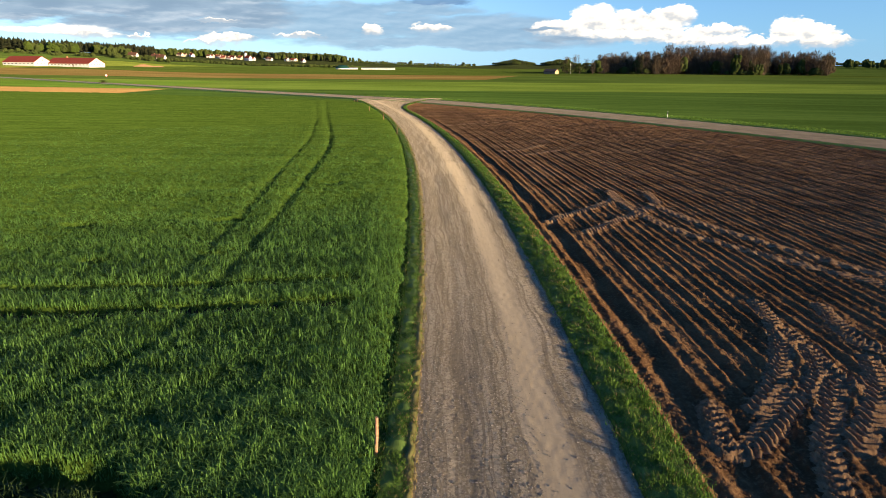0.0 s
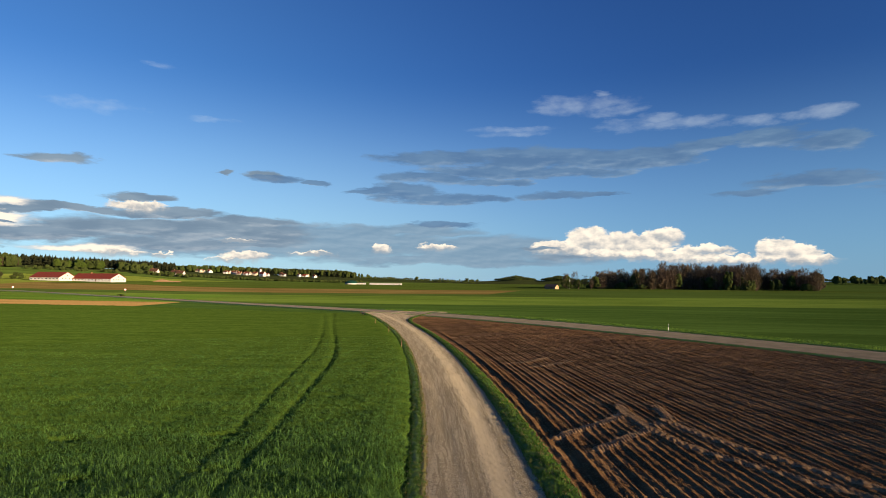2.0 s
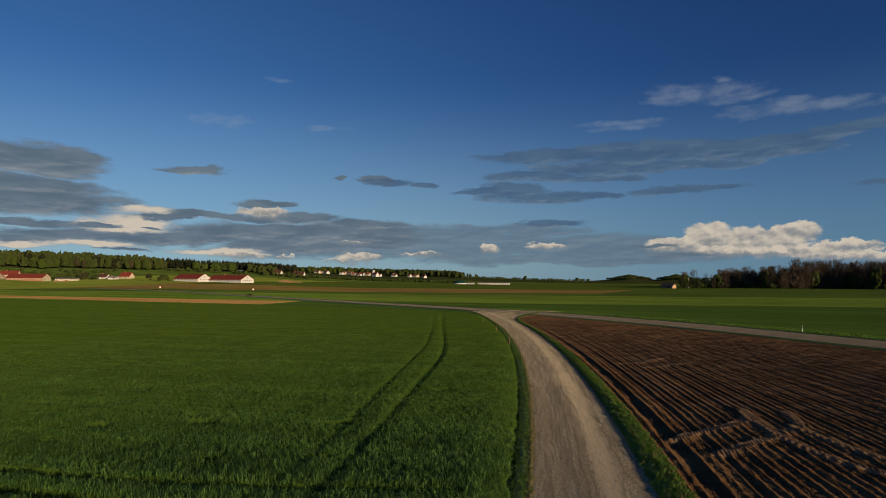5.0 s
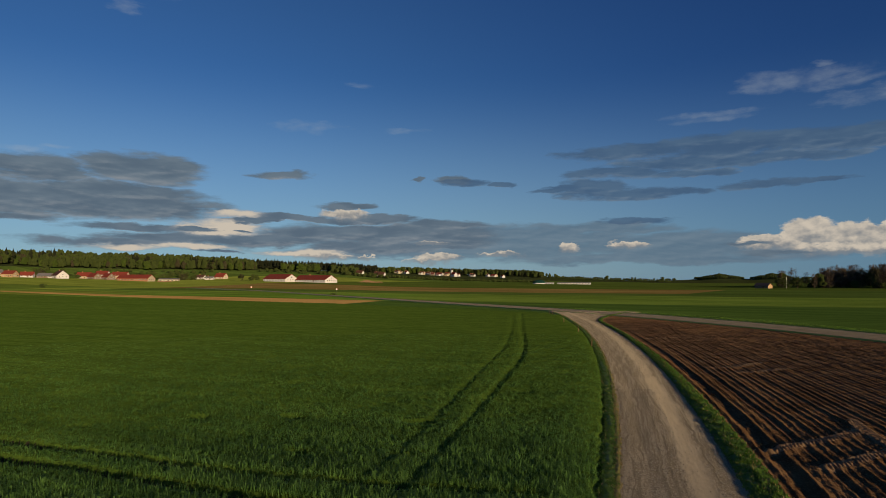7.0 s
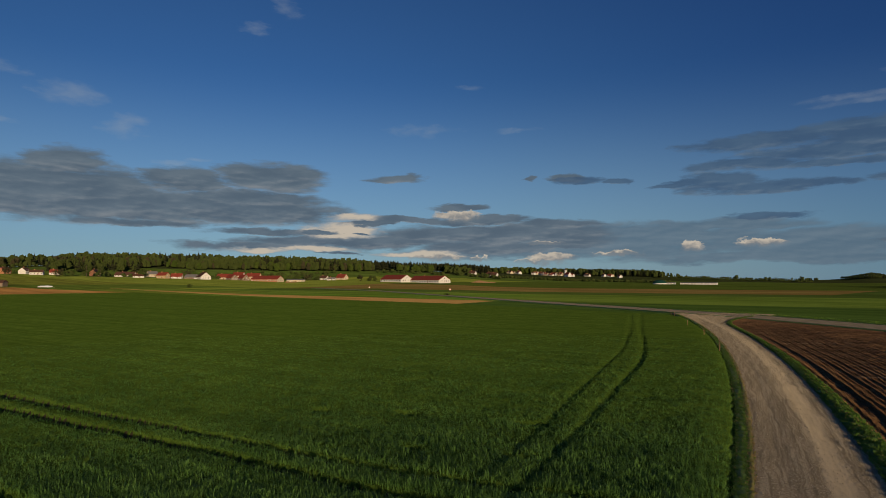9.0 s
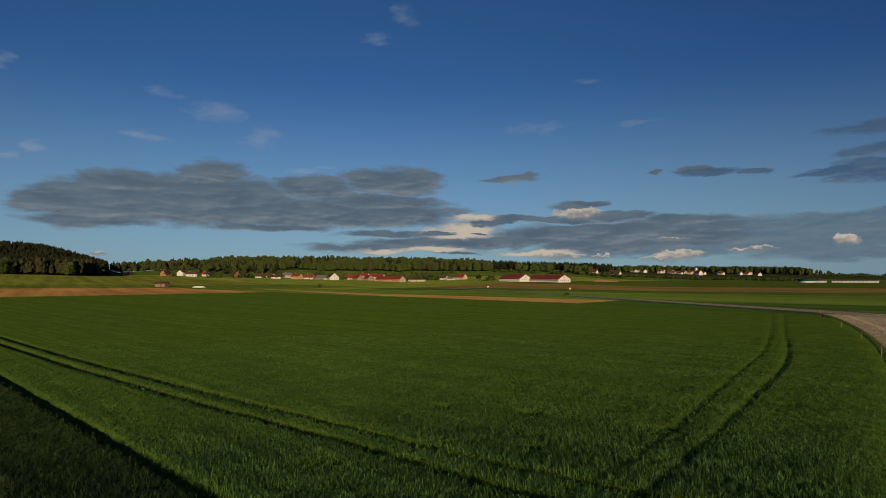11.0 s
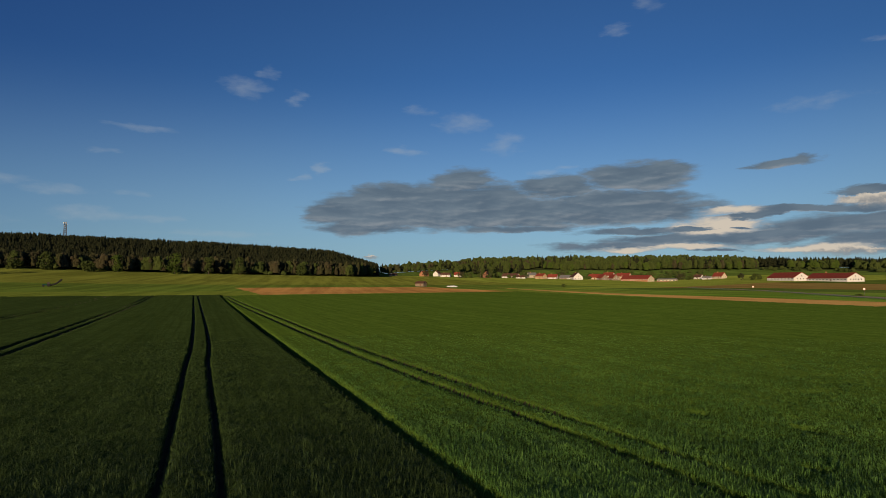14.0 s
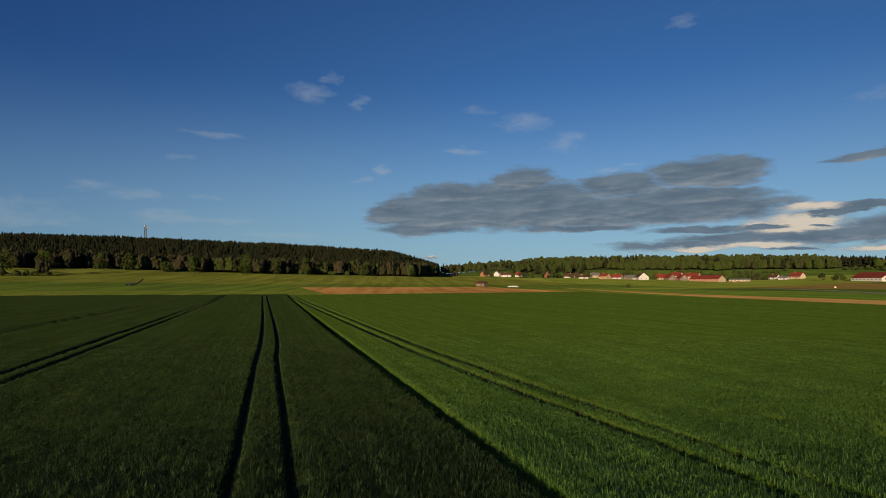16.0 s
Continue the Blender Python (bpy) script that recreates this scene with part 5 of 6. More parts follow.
def box(bm, x0, x1, y0, y1, z0, z1, index=0):
    v = [bm.verts.new(c) for c in ((x0, y0, z0), (x1, y0, z0), (x1, y1, z0), (x0, y1, z0), (x0, y0, z1), (x1, y0, z1), (x1, y1, z1), (x0, y1, z1))]
    for f in ((3, 2, 1, 0), (4, 5, 6, 7), (0, 1, 5, 4), (1, 2, 6, 5), (2, 3, 7, 6), (3, 0, 4, 7)):
        bm.faces.new([v[k] for k in f]).material_index = index
    return v


def tube(bm, a, b, ra, rb, sides=8):
    a, b = Vector(a), Vector(b)
    turn = (b - a).to_track_quat("Z", "Y").to_matrix()
    lo, hi = ([bm.verts.new(c + turn @ Vector((q * math.cos(6.283 * j / sides), q * math.sin(6.283 * j / sides), 0))) for j in range(sides)] for c, q in ((a, ra), (b, rb)))
    for j in range(sides):
        bm.faces.new((lo[j], lo[(j + 1) % sides], hi[(j + 1) % sides], hi[j]))
    bm.faces.new(hi)
    bm.faces.new(lo[::-1])


def window_mesh(w, h):
    """A frame with a pane set back in it, facing -y."""
    bm = bmesh.new()
    t = 0.12
    box(bm, -w / 2, w / 2, -0.05, 0.02, 0, t)
    box(bm, -w / 2, w / 2, -0.05, 0.02, h - t, h)
    box(bm, -w / 2, -w / 2 + t, -0.05, 0.02, t, h - t)
    box(bm, w / 2 - t, w / 2, -0.05, 0.02, t, h - t)
    box(bm, -w / 2 + t, w / 2 - t, -0.02, 0.02, t, h - t, 1)
    me = bpy.data.meshes.new("window")
    bm.to_mesh(me)
    bm.free()
    me.materials.append(WHITE_PAINT)
    me.materials.append(GLASS)
    return me


WINDOW_MESHES = {"house": window_mesh(1.2, 1.4), "strip": window_mesh(2.4, 1.0), "door": window_mesh(2.6, 2.6)}


def building(name, az, r, turn, gable, length, wall, rise, wall_mat, roof_mat, label, category="house", group="", rows=1, front=4, side_rows=1, side_count=2,
             chimney=True, style="house", door=True, side_mat=None, sink=0.0):
    """A gabled house: ridge along its own x; turn: degrees by which its right gable swings towards the middle of the plan."""
    x, y = at(az, r)
    ob = new(name)
    ob.matrix_world = Matrix.Translation((x, y, float(land(x, y)) - 0.15 - sink)) @ Matrix.Rotation(radians(-az - turn), 4, "Z")
    g, n = gable / 2, length / 2
    bm = bmesh.new()
    z0 = -1.0
    prof = [(-g, z0), (g, z0), (g, wall), (0, wall + rise), (-g, wall)]
    ends = [[bm.verts.new((sx, py, pz)) for py, pz in prof] for sx in (-n, n)]
    for k in range(5):
        bm.faces.new((ends[0][k], ends[0][(k + 1) % 5], ends[1][(k + 1) % 5], ends[1][k]))
    bm.faces.new(ends[0][::-1])
    f = bm.faces.new(ends[1])
    f.material_index = 1
    part("wall", bm, [wall_mat, side_mat or wall_mat], ob)
    over, thick = 0.5, 0.22
    for s in (-1, 1):
        bm = bmesh.new()
        q = [(0, wall + rise + 0.06), (s * (g + over), wall - over * rise / g + 0.06)]
        pts = [(px, py, pz) for px in (-n - over, n + over) for py, pz in q]
        lo = [bm.verts.new(p) for p in pts]
        hi = [bm.verts.new((p[0], p[1], p[2] + thick)) for p in pts]
        for quad in ((lo[0], lo[2], lo[3], lo[1]), (hi[0], hi[1], hi[3], hi[2]), (lo[0], lo[1], hi[1], hi[0]), (lo[2], hi[2], hi[3], lo[3]), (lo[1], lo[3], hi[3], hi[1]), (lo[0], hi[0], hi[2], lo[2])):
            bm.faces.new(quad)
        bmesh.ops.recalc_face_normals(bm, faces=bm.faces)
        part("roof_slope", bm, roof_mat, ob)
    pane = WINDOW_MESHES["strip" if style == "barn" else "house"]

    def put(mesh, m, kind="window"):
        w = new(kind, mesh)
        w.parent = ob
        w.matrix_local = m

    for row in range(rows):
        z = 1.0 + 2.7 * row if style == "house" else wall - 1.7
        for k in range(front):
            put(pane, pose((k + 0.5) / front * length - n, -g - 0.02, z))
    for row in range(side_rows):
        z = 1.0 + 2.7 * row
        span = gable * (0.8 if z < wall - 1.5 else 0.35)
        for k in range(side_count if z < wall - 1.5 else 1):
            put(WINDOW_MESHES["house"], pose(n + 0.02, (k + 0.5) / (side_count if z < wall - 1.5 else 1) * span - span / 2, z, 0, 0, 90))
    if door:
        bm = bmesh.new()
        box(bm, -0.6, 0.6, -0.06, 0.02, 0, 2.1)
        box(bm, 0.4, 0.48, -0.12, -0.06, 0.95, 1.1)
        d = part("door", bm, BROWN_WOOD, ob)
        d.matrix_local = pose(length * 0.13, -g - 0.02, 0.1)
    if chimney:
        bm = bmesh.new()
        box(bm, -0.4, 0.4, -0.4, 0.4, 0, 1.9)
        box(bm, -0.48, 0.48, -0.48, 0.48, 1.9, 2.05)
        c = part("chimney", bm, ORANGE, ob)
        c.matrix_local = pose(-n * 0.35, 0, wall + rise - 0.7)
    return tagged(ob, label, category, group)


# two long white barns
building("barn", -34.1, 640, 48, 17, 33, 2.8, 4.6, WHITE, RED_TILE, "long white barn with a red tiled roof", "barn", "white barns", 1, 8, 2, 4, False, "barn", False)
building("barn", -30.9, 622, 46, 17, 45, 2.7, 4.4, WHITE, RED_TILE, "longer white barn with a red tiled roof and open strip", "barn", "white barns", 1, 12, 2, 5, True, "barn", True)
# village: azimuth, distance, turn, gable, length, wall, rise, wall, roof, label
VILLAGE = [
    (-69.3, 720, 20, 6, 11, 2.6, 2.2, TIMBER, BROWN_TILE, "small brown field barn on the meadow slope"),
    (-66.3, 700, -50, 9, 11, 4.6, 4.4, ORANGE, RED_TILE, "orange house with a red roof"),
    (-65.0, 705, -60, 9, 11, 5.4, 4.0, WHITE, BROWN_TILE, "white two-storey house with a brown roof"),
    (-64.2, 690, 10, 8, 14, 4.2, 3.2, WHITE, BROWN_TILE, "low white house with a brown roof"),
    (-63.0, 700, 15, 8, 10, 4.0, 4.0, WHITE, RED_TILE, "white house with a red roof"),
    (-60.2, 690, -70, 9, 12, 6.0, 4.5, ORANGE, BROWN_TILE, "tall pale brick house between trees"),
    (-57.9, 690, 25, 11, 24, 3.2, 4.6, WHITE, BROWN_TILE, "long farmhouse with a brown roof"),
    (-56.9, 672, 10, 8, 13, 3.0, 2.6, WHITE, BROWN_TILE, "low white outbuilding with a brown roof"),
    (-55.9, 700, -30, 10, 13, 5.0, 4.2, CREAM, GREY_TILE, "cream house with a grey roof"),
    (-55.0, 655, 38, 10, 13, 5.0, 4.0, OCHRE, RED_TILE, "ochre house with rows of windows"),
    (-53.9, 670, 15, 9, 13, 3.4, 4.4, WHITE, RED_TILE, "white house with a steep red roof"),
    (-52.7, 660, 30, 10, 15, 3.2, 3.6, TIMBER, GREY_TILE, "grey boarded barn with a grey roof"),
    (-52.0, 655, 10, 7, 14, 2.6, 2.0, WHITE, GREY_TILE, "low white annexe with a grey roof"),
    (-51.7, 648, 72, 13, 16, 4.6, 6.2, WHITE, BROWN_TILE, "large white gabled house with a brown roof"),
    (-50.0, 675, 25, 10, 16, 4.0, 5.0, CREAM, RED_TILE, "cream farmhouse with a red roof"),
    (-49.3, 655, 60, 10, 14, 4.0, 5.0, TIMBER, RED_TILE, "timber gabled barn with a red roof"),
    (-48.7, 700, 30, 11, 15, 6.0, 5.0, WHITE, RED_TILE, "tall white house with a red roof"),
    (-48.3, 650, 62, 10, 14, 4.0, 5.2, TIMBER, RED_TILE, "timber gabled stable with a red roof"),
    (-47.4, 690, 30, 10, 20, 6.0, 5.0, CREAM, RED_TILE, "cream house with a long red roof"),
    (-41.0, 655, 35, 8, 11, 3.2, 3.4, WHITE, BROWN_TILE, "small white house with a brown roof"),
    (-40.3, 635, 20, 7, 10, 2.6, 2.0, WHITE, GREY_TILE, "low white garage with a grey roof"),
    (-39.3, 640, 40, 9, 14, 3.8, 5.0, CREAM, RED_TILE, "cream house with a red roof beside young trees"),
]
for az, r, turn, gable, length, wall, rise, wm, rm, label in VILLAGE:
    r, wall, rise = r * 1.27, wall * 0.74, rise * 0.9
    building("village_house" if "barn" not in label else "field_barn", az, r, turn, gable, length, wall, rise, wm, rm, label, "house" if "barn" not in label else "barn", "houses of the village",
             2 if wall > 3.9 else 1, max(2, int(length / 3.4)), 2 if wall + rise > 6 else 1, 2 if gable < 10 else 3, wm is not TIMBER)
building("cattle_barn", -46.2, 800, 30, 17, 38, 3.0, 4.4, ORANGE, RED_TILE, "big barn with a red roof, red door and cream gable", "barn", "", 1, 9, 1, 3, False, "barn", False, CREAM)
building("low_hall", -43.6, 790, 12, 10, 22, 2.0, 1.2, CREAM, GREY_TILE, "low hall with a pale grey roof", "hall", "", 1, 5, 1, 2, False, "barn", False)
building("field_hut", -66.6, 480, 30, 5.5, 7.5, 2.5, 1.4, TIMBER, BROWN_TILE, "small grey boarded hut with a brown roof in the field", "hut", "", 0, 0, 0, 1, False, "house", True)
# ochre on the right gable stands in for sun on its boards
building("field_shed", 9.9, 600, 30, 7, 12, 2.4, 2.2, TIMBER, DARK_TILE, "dark boarded field shed with its sunlit gable coloured pale", "shed", "", 0, 0, 0, 1, False, "house", True, OCHRE)

# far village with its church
rng_v = np.random.RandomState(12)
for k in range(38):
    az = -23.2 + 6.2 * rng_v.rand() if k < 29 else -16.3 + 3.6 * rng_v.rand()
    building("far_house", az, 1470 + 150 * rng_v.rand(), rng_v.uniform(20, 70), rng_v.uniform(7, 9), rng_v.uniform(8, 13), rng_v.uniform(3, 4.5), rng_v.uniform(3, 4),
             (WHITE, WHITE, CREAM)[rng_v.randint(3)], (RED_TILE, BROWN_TILE)[rng_v.randint(2)], "distant pale house with a tiled roof below the wooded ridge", "house", "houses of the far village", 2, 3, 2, 2)
for az, r in ((-25.0, 1120), (-24.6, 1110), (-26.7, 1090)):
    building("far_house", az, r, 30, 9, 13, 4, 4.5, WHITE, BROWN_TILE, "distant white house before the wood", "house", "houses of the far village", 1, 3, 1, 2)


def build_church():
    church = building("church", -17.6, 1460, 55, 9, 17, 6, 5, WHITE, RED_TILE, "white village church with a slim tower", "church", "", 1, 4, 1, 1, False)
    bm = bmesh.new()
    box(bm, -2.2, 2.2, -2.2, 2.2, -1, 16)
    box(bm, -2.4, 2.4, -2.4, 2.4, 16, 16.4)
    t = part("tower", bm, WHITE, church, "white square tower")
    t.location = (-9.5, 0, 0)
    bm = bmesh.new()
    tube(bm, (0, 0, 0), (0, 0, 2.6), 3.3, 1.6, 4)
    tube(bm, (0, 0, 2.6), (0, 0, 6), 1.6, 0.1, 4)
    s = part("spire", bm, DARK_TILE, t, "dark pointed roof")
    s.matrix_local = pose(0, 0, 16.4, 0, 0, 45)


build_church()


def build_dome():
    x, y = at(-9.4, 900)
    ob = new("gas_dome")
    ob.location = (x, y, float(land(x, y)) - 0.2)
    bm = bmesh.new()
    rings, sides = 9, 40
    prev = None
    for k in range(rings):
        a = 1.5708 * k / (rings - 1)
        q, z = 9.5 * math.cos(a), 1.6 + 4.6 * math.sin(a)
        ring = [bm.verts.new((q * math.cos(6.2832 * j / sides), q * math.sin(6.2832 * j / sides), z)) for j in range(sides)] if k < rings - 1 else [bm.verts.new((0, 0, z))]
        if prev:
            for j in range(sides):
                bm.faces.new((prev[j], prev[(j + 1) % sides], ring[(j + 1) % sides], ring[j]) if len(ring) > 1 else (prev[j], prev[(j + 1) % sides], ring[0]))
        prev = ring
    part("membrane_roof", bm, GREEN_SHEET, ob, "dark green domed membrane")
    bm = bmesh.new()
    tube(bm, (0, 0, -1), (0, 0, 1.7), 9.3, 9.3, 40)
    part("tank_wall", bm, WHITE, ob, "pale concrete tank wall")
    tagged(ob, "green domed gas tank with a pale wall", "tank")


build_dome()
building("flat_store", -8.4, 905, 5, 8, 12, 2.0, 0.6, WHITE, GREY_TILE, "small white storage building", "hall", "", 1, 3, 1, 1, False, "barn", False)
building("white_hall", -6.1, 910, 6, 14, 48, 2.1, 0.8, WHITE, GREY_TILE, "long low white hall at the far field edge", "hall", "", 1, 11, 1, 2, False, "barn", False)


def build_mast(az, r, h, label, wide=3.4, drums=4):
    """A lattice tower: four legs, rungs and braces, aerials at the top."""
    x, y = at(az, r)
    ob = new("radio_mast")
    ob.location = (x, y, float(land(x, y)) - 0.3)
    lv = int(h / 4)
    for sx, sy in ((-1, -1), (1, -1), (1, 1), (-1, 1)):
        bm = bmesh.new()
        tube(bm, (sx * wide / 2, sy * wide / 2, 0), (sx * wide * 0.36, sy * wide * 0.36, h), 0.34, 0.26, 6)
        part("leg", bm, STEEL, ob)
    for k in range(lv):
        z0, z1 = h * k / lv, h * (k + 1) / lv
        q0, q1 = (wide / 2 * (1 - 0.28 * z / h) for z in (z0, z1))
        bm = bmesh.new()
        for a, b in (((-1, -1), (1, -1)), ((1, -1), (1, 1)), ((1, 1), (-1, 1)), ((-1, 1), (-1, -1))):
            tube(bm, (a[0] * q1, a[1] * q1, z1), (b[0] * q1, b[1] * q1, z1), 0.2, 0.2, 4)
            tube(bm, (a[0] * q0, a[1] * q0, z0), (b[0] * q1, b[1] * q1, z1), 0.2, 0.2, 4)
        part("brace", bm, STEEL, ob)
    for k in range(drums):
        bm = bmesh.new()
        a = 1.57 * k + 0.6
        tube(bm, (0, 0, 0), (1.0, 0, 0), 1.2, 1.3, 14)
        d = part("dish_aerial", bm, WHITE_PAINT, ob, "white drum aerial")
        d.matrix_local = pose(wide * 0.4 * math.cos(a), wide * 0.4 * math.sin(a), h - 1.5 - 2.6 * (k % 3), 0, 0, math.degrees(a))
    tagged(ob, label, "mast")


build_mast(-97.26, 1320, 44, "steel lattice radio mast rising above the forest", 5.0)

# ---------------------------------------------------------------- stakes, posts and signs
STAKES = [(-1.40, 9.71, 0.82, 1.5, 3), (-5.15, 64.0, 1.0, -2, 4), (-8.15, 80.2, 1.0, 2, -3), (-12.0, 96.2, 1.0, -1, 2), (-17.3, 120.0, 1.0, 3, 1), (-18.9, 126.8, 1.1, -2, 0)]
for k, (x, y, h, lx, ly) in enumerate(STAKES):
    bm = bmesh.new()
    tube(bm, (0, 0, -0.2), (0.01, 0.0, h * 0.55), 0.038, 0.035, 9)
    tube(bm, (0.01, 0.0, h * 0.55), (0.0, 0.012, h), 0.035, 0.031, 9)
    stake = part("wooden_stake", bm, STAKE_WOOD, None)
    stake.matrix_world = pose(x, y, float(land(x, y)), lx, ly, 30 * k)
    tagged(stake, "round brown wooden stake in the grass by the track" if k == 0 else "thin pale wooden stake along the gravel track", "stake", "stakes along the track")


def build_delineator(x, y):
    ob = new("delineator_post")
    ob.matrix_world = pose(x, y, float(land(x, y)), 0, 0, 35)
    for name, z0, z1, mat, lab in (("post", -0.1, 0.62, WHITE_PAINT, ""), ("black_band", 0.62, 0.86, BLACK, "black band"), ("cap", 0.86, 1.02, WHITE_PAINT, "")):
        bm = bmesh.new()
        tube(bm, (0, 0, z0), (0, 0, z1), 0.045, 0.042 if name != "cap" else 0.02, 10)
        part(name, bm, mat, ob, lab)
    bm = bmesh.new()
    box(bm, -0.025, 0.025, -0.052, -0.035, 0.67, 0.81)
    part("reflector", bm, STEEL, ob)
    tagged(ob, "white plastic roadside post with a black band", "post", "roadside posts")


build_delineator(32.6, 88.0)


def build_sign(az, r, h, disc):
    x, y = at(az, r)
    ob = new("road_sign")
    ob.matrix_world = pose(x, y, float(land(x, y)) - 0.1, 0, 0, -az)
    bm = bmesh.new()
    tube(bm, (0, 0.06, -0.3), (0, 0.06, h), 0.05, 0.05, 8)
    part("pole", bm, STEEL, ob)
    bm = bmesh.new()
    tube(bm, (0, 0.02, 0), (0, -0.02, 0), disc, disc, 24)
    d = part("sign_disc", bm, WHITE_PAINT, ob, "white round sign face")
    d.location = (0, 0, h - disc * 0.8)
    bm = bmesh.new()
    for j in range(24):
        a, b = 6.2832 * j / 24, 6.2832 * (j + 1) / 24
        q = [bm.verts.new((k * disc * math.cos(t), -0.03, k * disc * math.sin(t))) for t, k in ((a, 1), (b, 1), (b, 0.8), (a, 0.8))]
        bm.faces.new(q)
    e = part("red_rim", bm, RED_PAINT, ob, "red rim")
    e.location = (0, 0, h - disc * 0.8)
    tagged(ob, "round white road sign on a steel pole", "road sign", "road signs")


build_sign(-28.9, 268, 3.0, 0.44)
build_sign(-36.7, 330, 2.9, 0.5)


def build_cover():
    """A long low heap under a white sheet."""
    x, y = at(-63.6, 470)
    bm = bmesh.new()
    for k in range(9):
        for j in range(7):
            u, v = k / 8 * 2 - 1, j / 6 * 2 - 1
            bm.verts.new((u * 4.6, v * 1.8, 1.1 * max(0, 1 - u ** 4) ** 0.6 * max(0, 1 - v * v) ** 0.5 + 0.06 * math.sin(5 * u + 3 * v)))
    bm.verts.ensure_lookup_table()
    for k in range(8):
        for j in range(6):
            bm.faces.new([bm.verts[i] for i in (k * 7 + j, (k + 1) * 7 + j, (k + 1) * 7 + j + 1, k * 7 + j + 1)])
    ob = part("covered_heap", bm, WHITE_PAINT, None)
    ob.matrix_world = pose(x, y, float(land(x, y)) - 0.15, 0, 0, 70)
    tagged(ob, "low heap under a white sheet in the field", "heap")


build_cover()


def build_heap(az, r, length, wide, high, seed):
    """A long uneven heap of earth."""
    rng = np.random.RandomState(seed)
    x, y = at(az, r)
    bm = bmesh.new()
    rows, cols = 26, 11
    for k in range(rows):
        for j in range(cols):
            u, v = 2 * k / (rows - 1) - 1, 2 * j / (cols - 1) - 1
            top = max(0.0, 1 - u ** 4) * max(0.0, 1 - v * v) ** 0.7 * (0.7 + 0.3 * math.sin(4.1 * u + seed) + rng.uniform(-0.12, 0.12))
            bm.verts.new((u * length / 2, v * wide / 2, high * top - 0.1))
    bm.verts.ensure_lookup_table()
    for k in range(rows - 1):
        for j in range(cols - 1):
            bm.faces.new([bm.verts[i] for i in (k * cols + j, (k + 1) * cols + j, (k + 1) * cols + j + 1, k * cols + j + 1)])
    ob = part("earth_heap", bm, LOOSE_SOIL, None)
    ob.matrix_world = pose(x, y, float(land(x, y)) - 0.05, 0, 0, -az)
    tagged(ob, "long low heap of brown earth at the field edge", "heap", "earth heaps")


build_heap(-25.7, 690, 30, 8, 2.6, 3)
build_heap(-44.0, 745, 16, 6, 1.8, 5)


def build_pole(az, r, h):
    x, y = at(az, r)
    ob = new("utility_pole")
    ob.matrix_world = pose(x, y, float(land(x, y)) - 0.2, 0, 0, -az)
    bm = bmesh.new()
    tube(bm, (0, 0, -0.5), (0, 0, h), 0.24, 0.17, 10)
    part("pole", bm, WHITE_PAINT, ob)
    bm = bmesh.new()
    box(bm, -0.9, 0.9, -0.08, 0.08, h - 0.7, h - 0.5)
    part("crossarm", bm, STEEL, ob, "grey steel crossarm")
    for k in (-0.75, 0.0, 0.75):
        bm = bmesh.new()
        tube(bm, (k, 0, h - 0.5), (k, 0, h - 0.25), 0.07, 0.05, 8)
        part("insulator", bm, BLACK, ob)
    tagged(ob, "slim pale utility pole beside the small trees", "pole")


build_pole(11.6, 615, 10.0)
broadleaf("roadside_bush", -29.2, 262, 0.9, 2.2, LEAVES, "low dark green bush beside the road sign", 301, 140, 0.3, 0.0)


def build_machine():
    """A small field machine with a long arm that rises behind it."""
    x, y = at(-98.4, 430)
    ob = new("farm_machine")
    ob.matrix_world = pose(x, y, float(land(x, y)) - 0.05, 0, 0, 98.4)
    bm = bmesh.new()
    box(bm, -2.2, 0.2, -0.8, 0.8, 0.8, 1.7)
    bmesh.ops.bevel(bm, geom=bm.edges, offset=0.15, segments=2, affect="EDGES")
    part("engine_hood", bm, GREEN_SHEET, ob)
    bm = bmesh.new()
    box(bm, 0.2, 1.6, -0.75, 0.75, 0.9, 2.7)
    bmesh.ops.bevel(bm, geom=bm.edges, offset=0.12, segments=2, affect="EDGES")
    part("cab", bm, DARK_TILE, ob, "dark cab")
    for wx, q in ((-1.6, 0.6), (1.0, 0.85)):
        for wy in (-0.95, 0.95):
            bm = bmesh.new()
            tube(bm, (wx, wy - 0.2, q), (wx, wy + 0.2, q), q, q, 16)
            part("wheel", bm, BLACK, ob)
    bm = bmesh.new()
    for k in range(6):
        tube(bm, (1.4 + 1.05 * k, 0, 0.9 + 0.10 * k * k), (1.4 + 1.05 * (k + 1), 0, 0.9 + 0.10 * (k + 1) ** 2), 0.6, 0.6, 6)
    part("boom", bm, BLACK, ob, "dark raised boom")
    tagged(ob, "small field machine with a dark raised boom on the meadow", "farm machine")


build_machine()

# ---------------------------------------------------------------- stones, clods and tufts
def pebble_protos(seed, count=10, rough=0.28):
    rng = np.random.RandomState(seed)
    base = np.array([(0, 0, 1), (0.9, 0, 0.1), (0.2, 0.9, 0), (-0.8, 0.35, 0.1), (-0.5, -0.8, 0), (0.5, -0.8, 0.1), (0, 0, -0.6)], float)
    f = np.array([(0, 1, 2), (0, 2, 3), (0, 3, 4), (0, 4, 5), (0, 5, 1), (6, 2, 1), (6, 3, 2), (6, 4, 3), (6, 5, 4), (6, 1, 5)])
    return [base * rng.uniform(1 - rough, 1 + rough, base.shape) for _ in range(count)], f


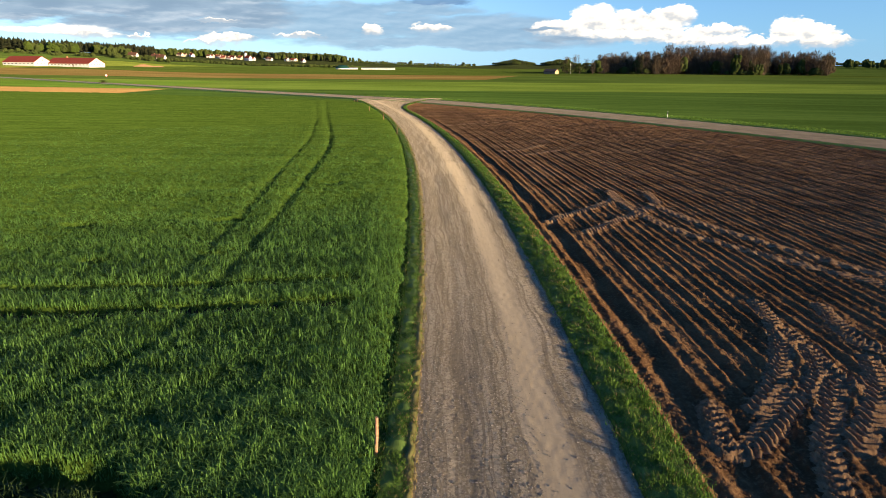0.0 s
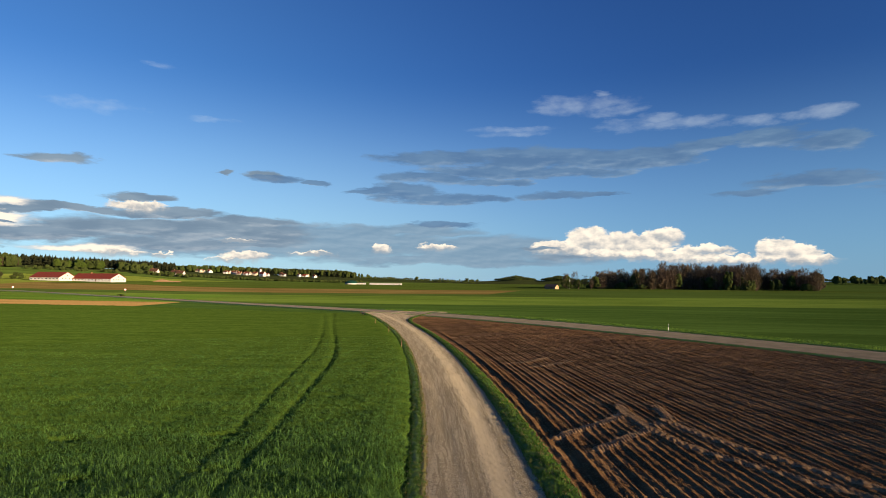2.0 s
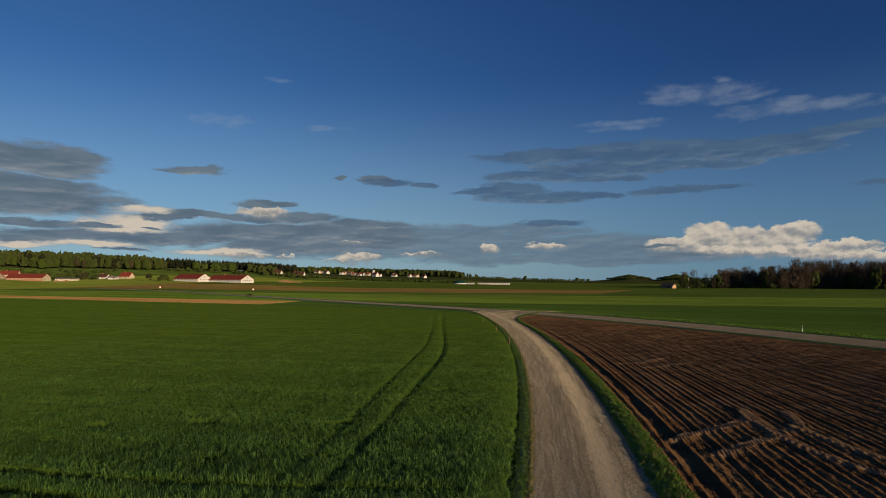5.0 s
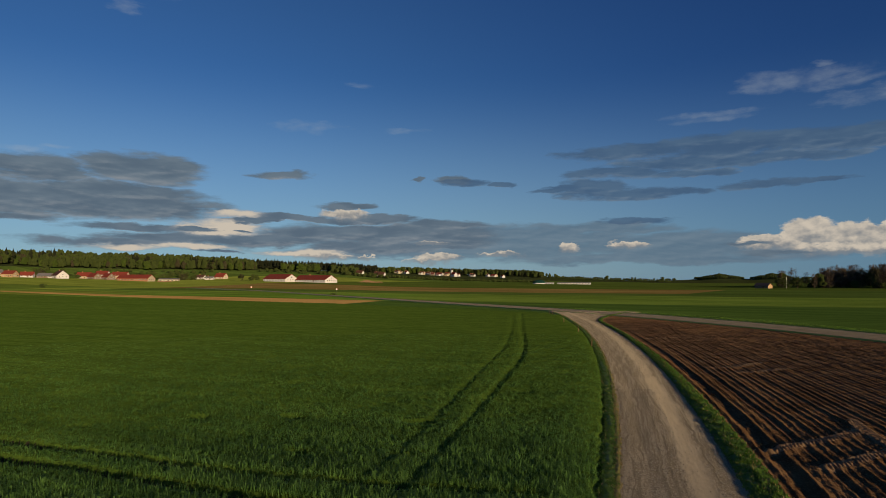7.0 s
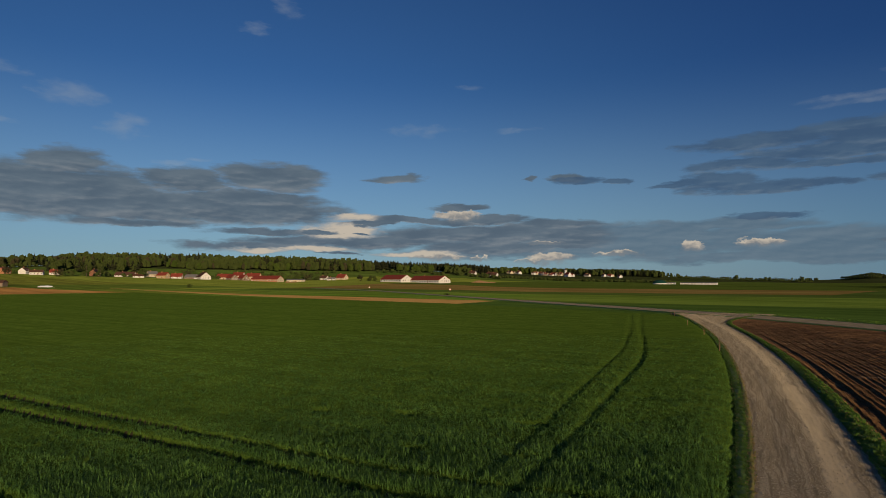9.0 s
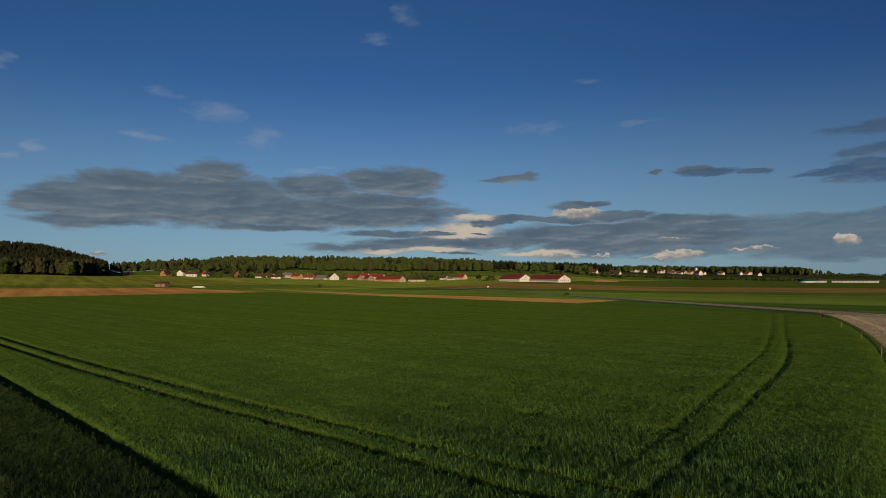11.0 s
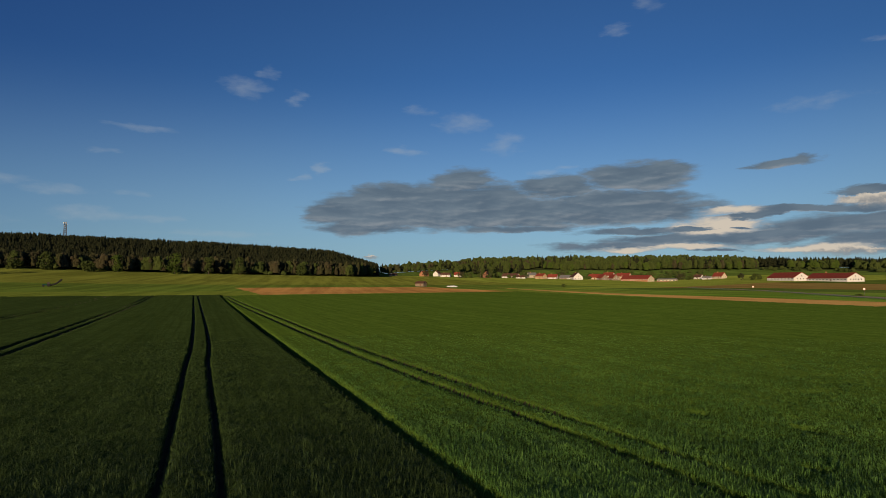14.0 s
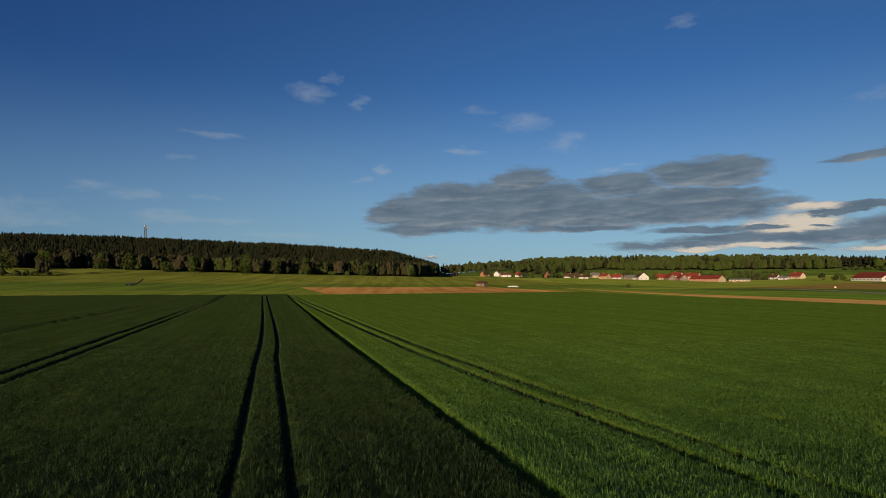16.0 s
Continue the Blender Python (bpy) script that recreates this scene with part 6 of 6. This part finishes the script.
def strew(name, label, category, x, y, z, size, mat, seed, flat=0.7, smooth=False):
    """Many small lumps as one object."""
    protos, f = pebble_protos(seed)
    rng = np.random.RandomState(seed + 1)
    n = len(x)
    p = np.array(protos)[rng.randint(0, len(protos), n)]
    a = rng.rand(n) * 6.283
    c, s = np.cos(a)[:, None], np.sin(a)[:, None]
    v = np.stack([p[..., 0] * c - p[..., 1] * s, p[..., 0] * s + p[..., 1] * c, p[..., 2] * flat], -1) * size[:, None, None]
    v += np.stack([x, y, z], -1)[:, None]
    faces = (f[None] + np.arange(n)[:, None, None] * p.shape[1]).reshape(-1, 3)
    ob = new(name, mesh_np(name, v.reshape(-1, 3), faces, [mat], smooth=smooth))
    tagged(ob, label, category, kind="stuff")


def stone_material():
    mat, n, bsdf, where = material("track_stones", 1.0, 0.0, 0.0)
    island = n.tree.nodes.new("ShaderNodeNewGeometry").outputs["Random Per Island"]
    col = n.mix(island, (0.156, 0.132, 0.090), (0.468, 0.400, 0.295))
    n.put(bsdf.inputs["Base Color"], n.mix(n.m("MULTIPLY", n.noise(where, 40.0, 3), 0.3), col, (0.187, 0.160, 0.131)))
    return mat


STONE = stone_material()


def track_z(x, y):
    uu = (x - x_left(y)) / (x_right(y) - x_left(y))
    rut = np.exp(-((uu - 0.25) / 0.10) ** 2) + np.exp(-((uu - 0.72) / 0.11) ** 2)
    return 0.03 + 0.04 * (1 - (2 * uu - 1) ** 2) - 0.012 * rut


def build_stones(count=15000):
    rng = np.random.RandomState(91)
    y = np.exp(rng.uniform(math.log(7.5), math.log(40), count))
    u = np.concatenate([rng.normal(0.48, 0.10, count // 3), rng.normal(0.08, 0.07, count // 4), rng.uniform(0.0, 1.0, count - count // 3 - count // 4)])
    rng.shuffle(u)
    u = np.clip(u, 0.0, 1.0)
    keep = rng.rand(count) < np.where(np.abs(u - 0.72) < 0.12, 0.25, 1.0)
    y, u = y[keep], u[keep]
    x = x_left(y) + (x_right(y) - x_left(y)) * u
    size = np.clip(rng.lognormal(-4.45, 0.4, len(x)), 0.005, 0.03) * np.clip(y / 20, 0.9, 1.6)
    y2 = np.exp(rng.uniform(math.log(45), math.log(136), 5000))
    u2 = rng.rand(5000)
    x2 = x_left(y2) + (x_right(y2) - x_left(y2)) * u2
    s2 = rng.uniform(0.02, 0.035, 5000) * np.clip(y2 / 50, 1, 2.2)
    x, y, size = np.concatenate([x, x2]), np.concatenate([y, y2]), np.concatenate([size, s2])
    strew("loose_gravel", "loose pale limestone gravel on the track", "gravel", x, y, track_z(x, y) + land(x, y) + size * 0.2, size, STONE, 92)


def build_clods(count=9000):
    rng = np.random.RandomState(95)
    y = np.exp(rng.uniform(math.log(7), math.log(60), count))
    v = rng.uniform(0.05, 1, count) ** 1.3 * np.clip(y * 0.95, 6, 45)
    x = x_soil(y) + v
    size = np.clip(rng.lognormal(-4.1, 0.45, count), 0.008, 0.05) * np.clip(y / 18, 0.9, 1.4)
    strew("soil_clods", "loose brown clods on the tilled soil", "soil", x, y, soil_height(x, y) + size * 0.3, size, SOIL, 96)


build_stones()
build_clods()
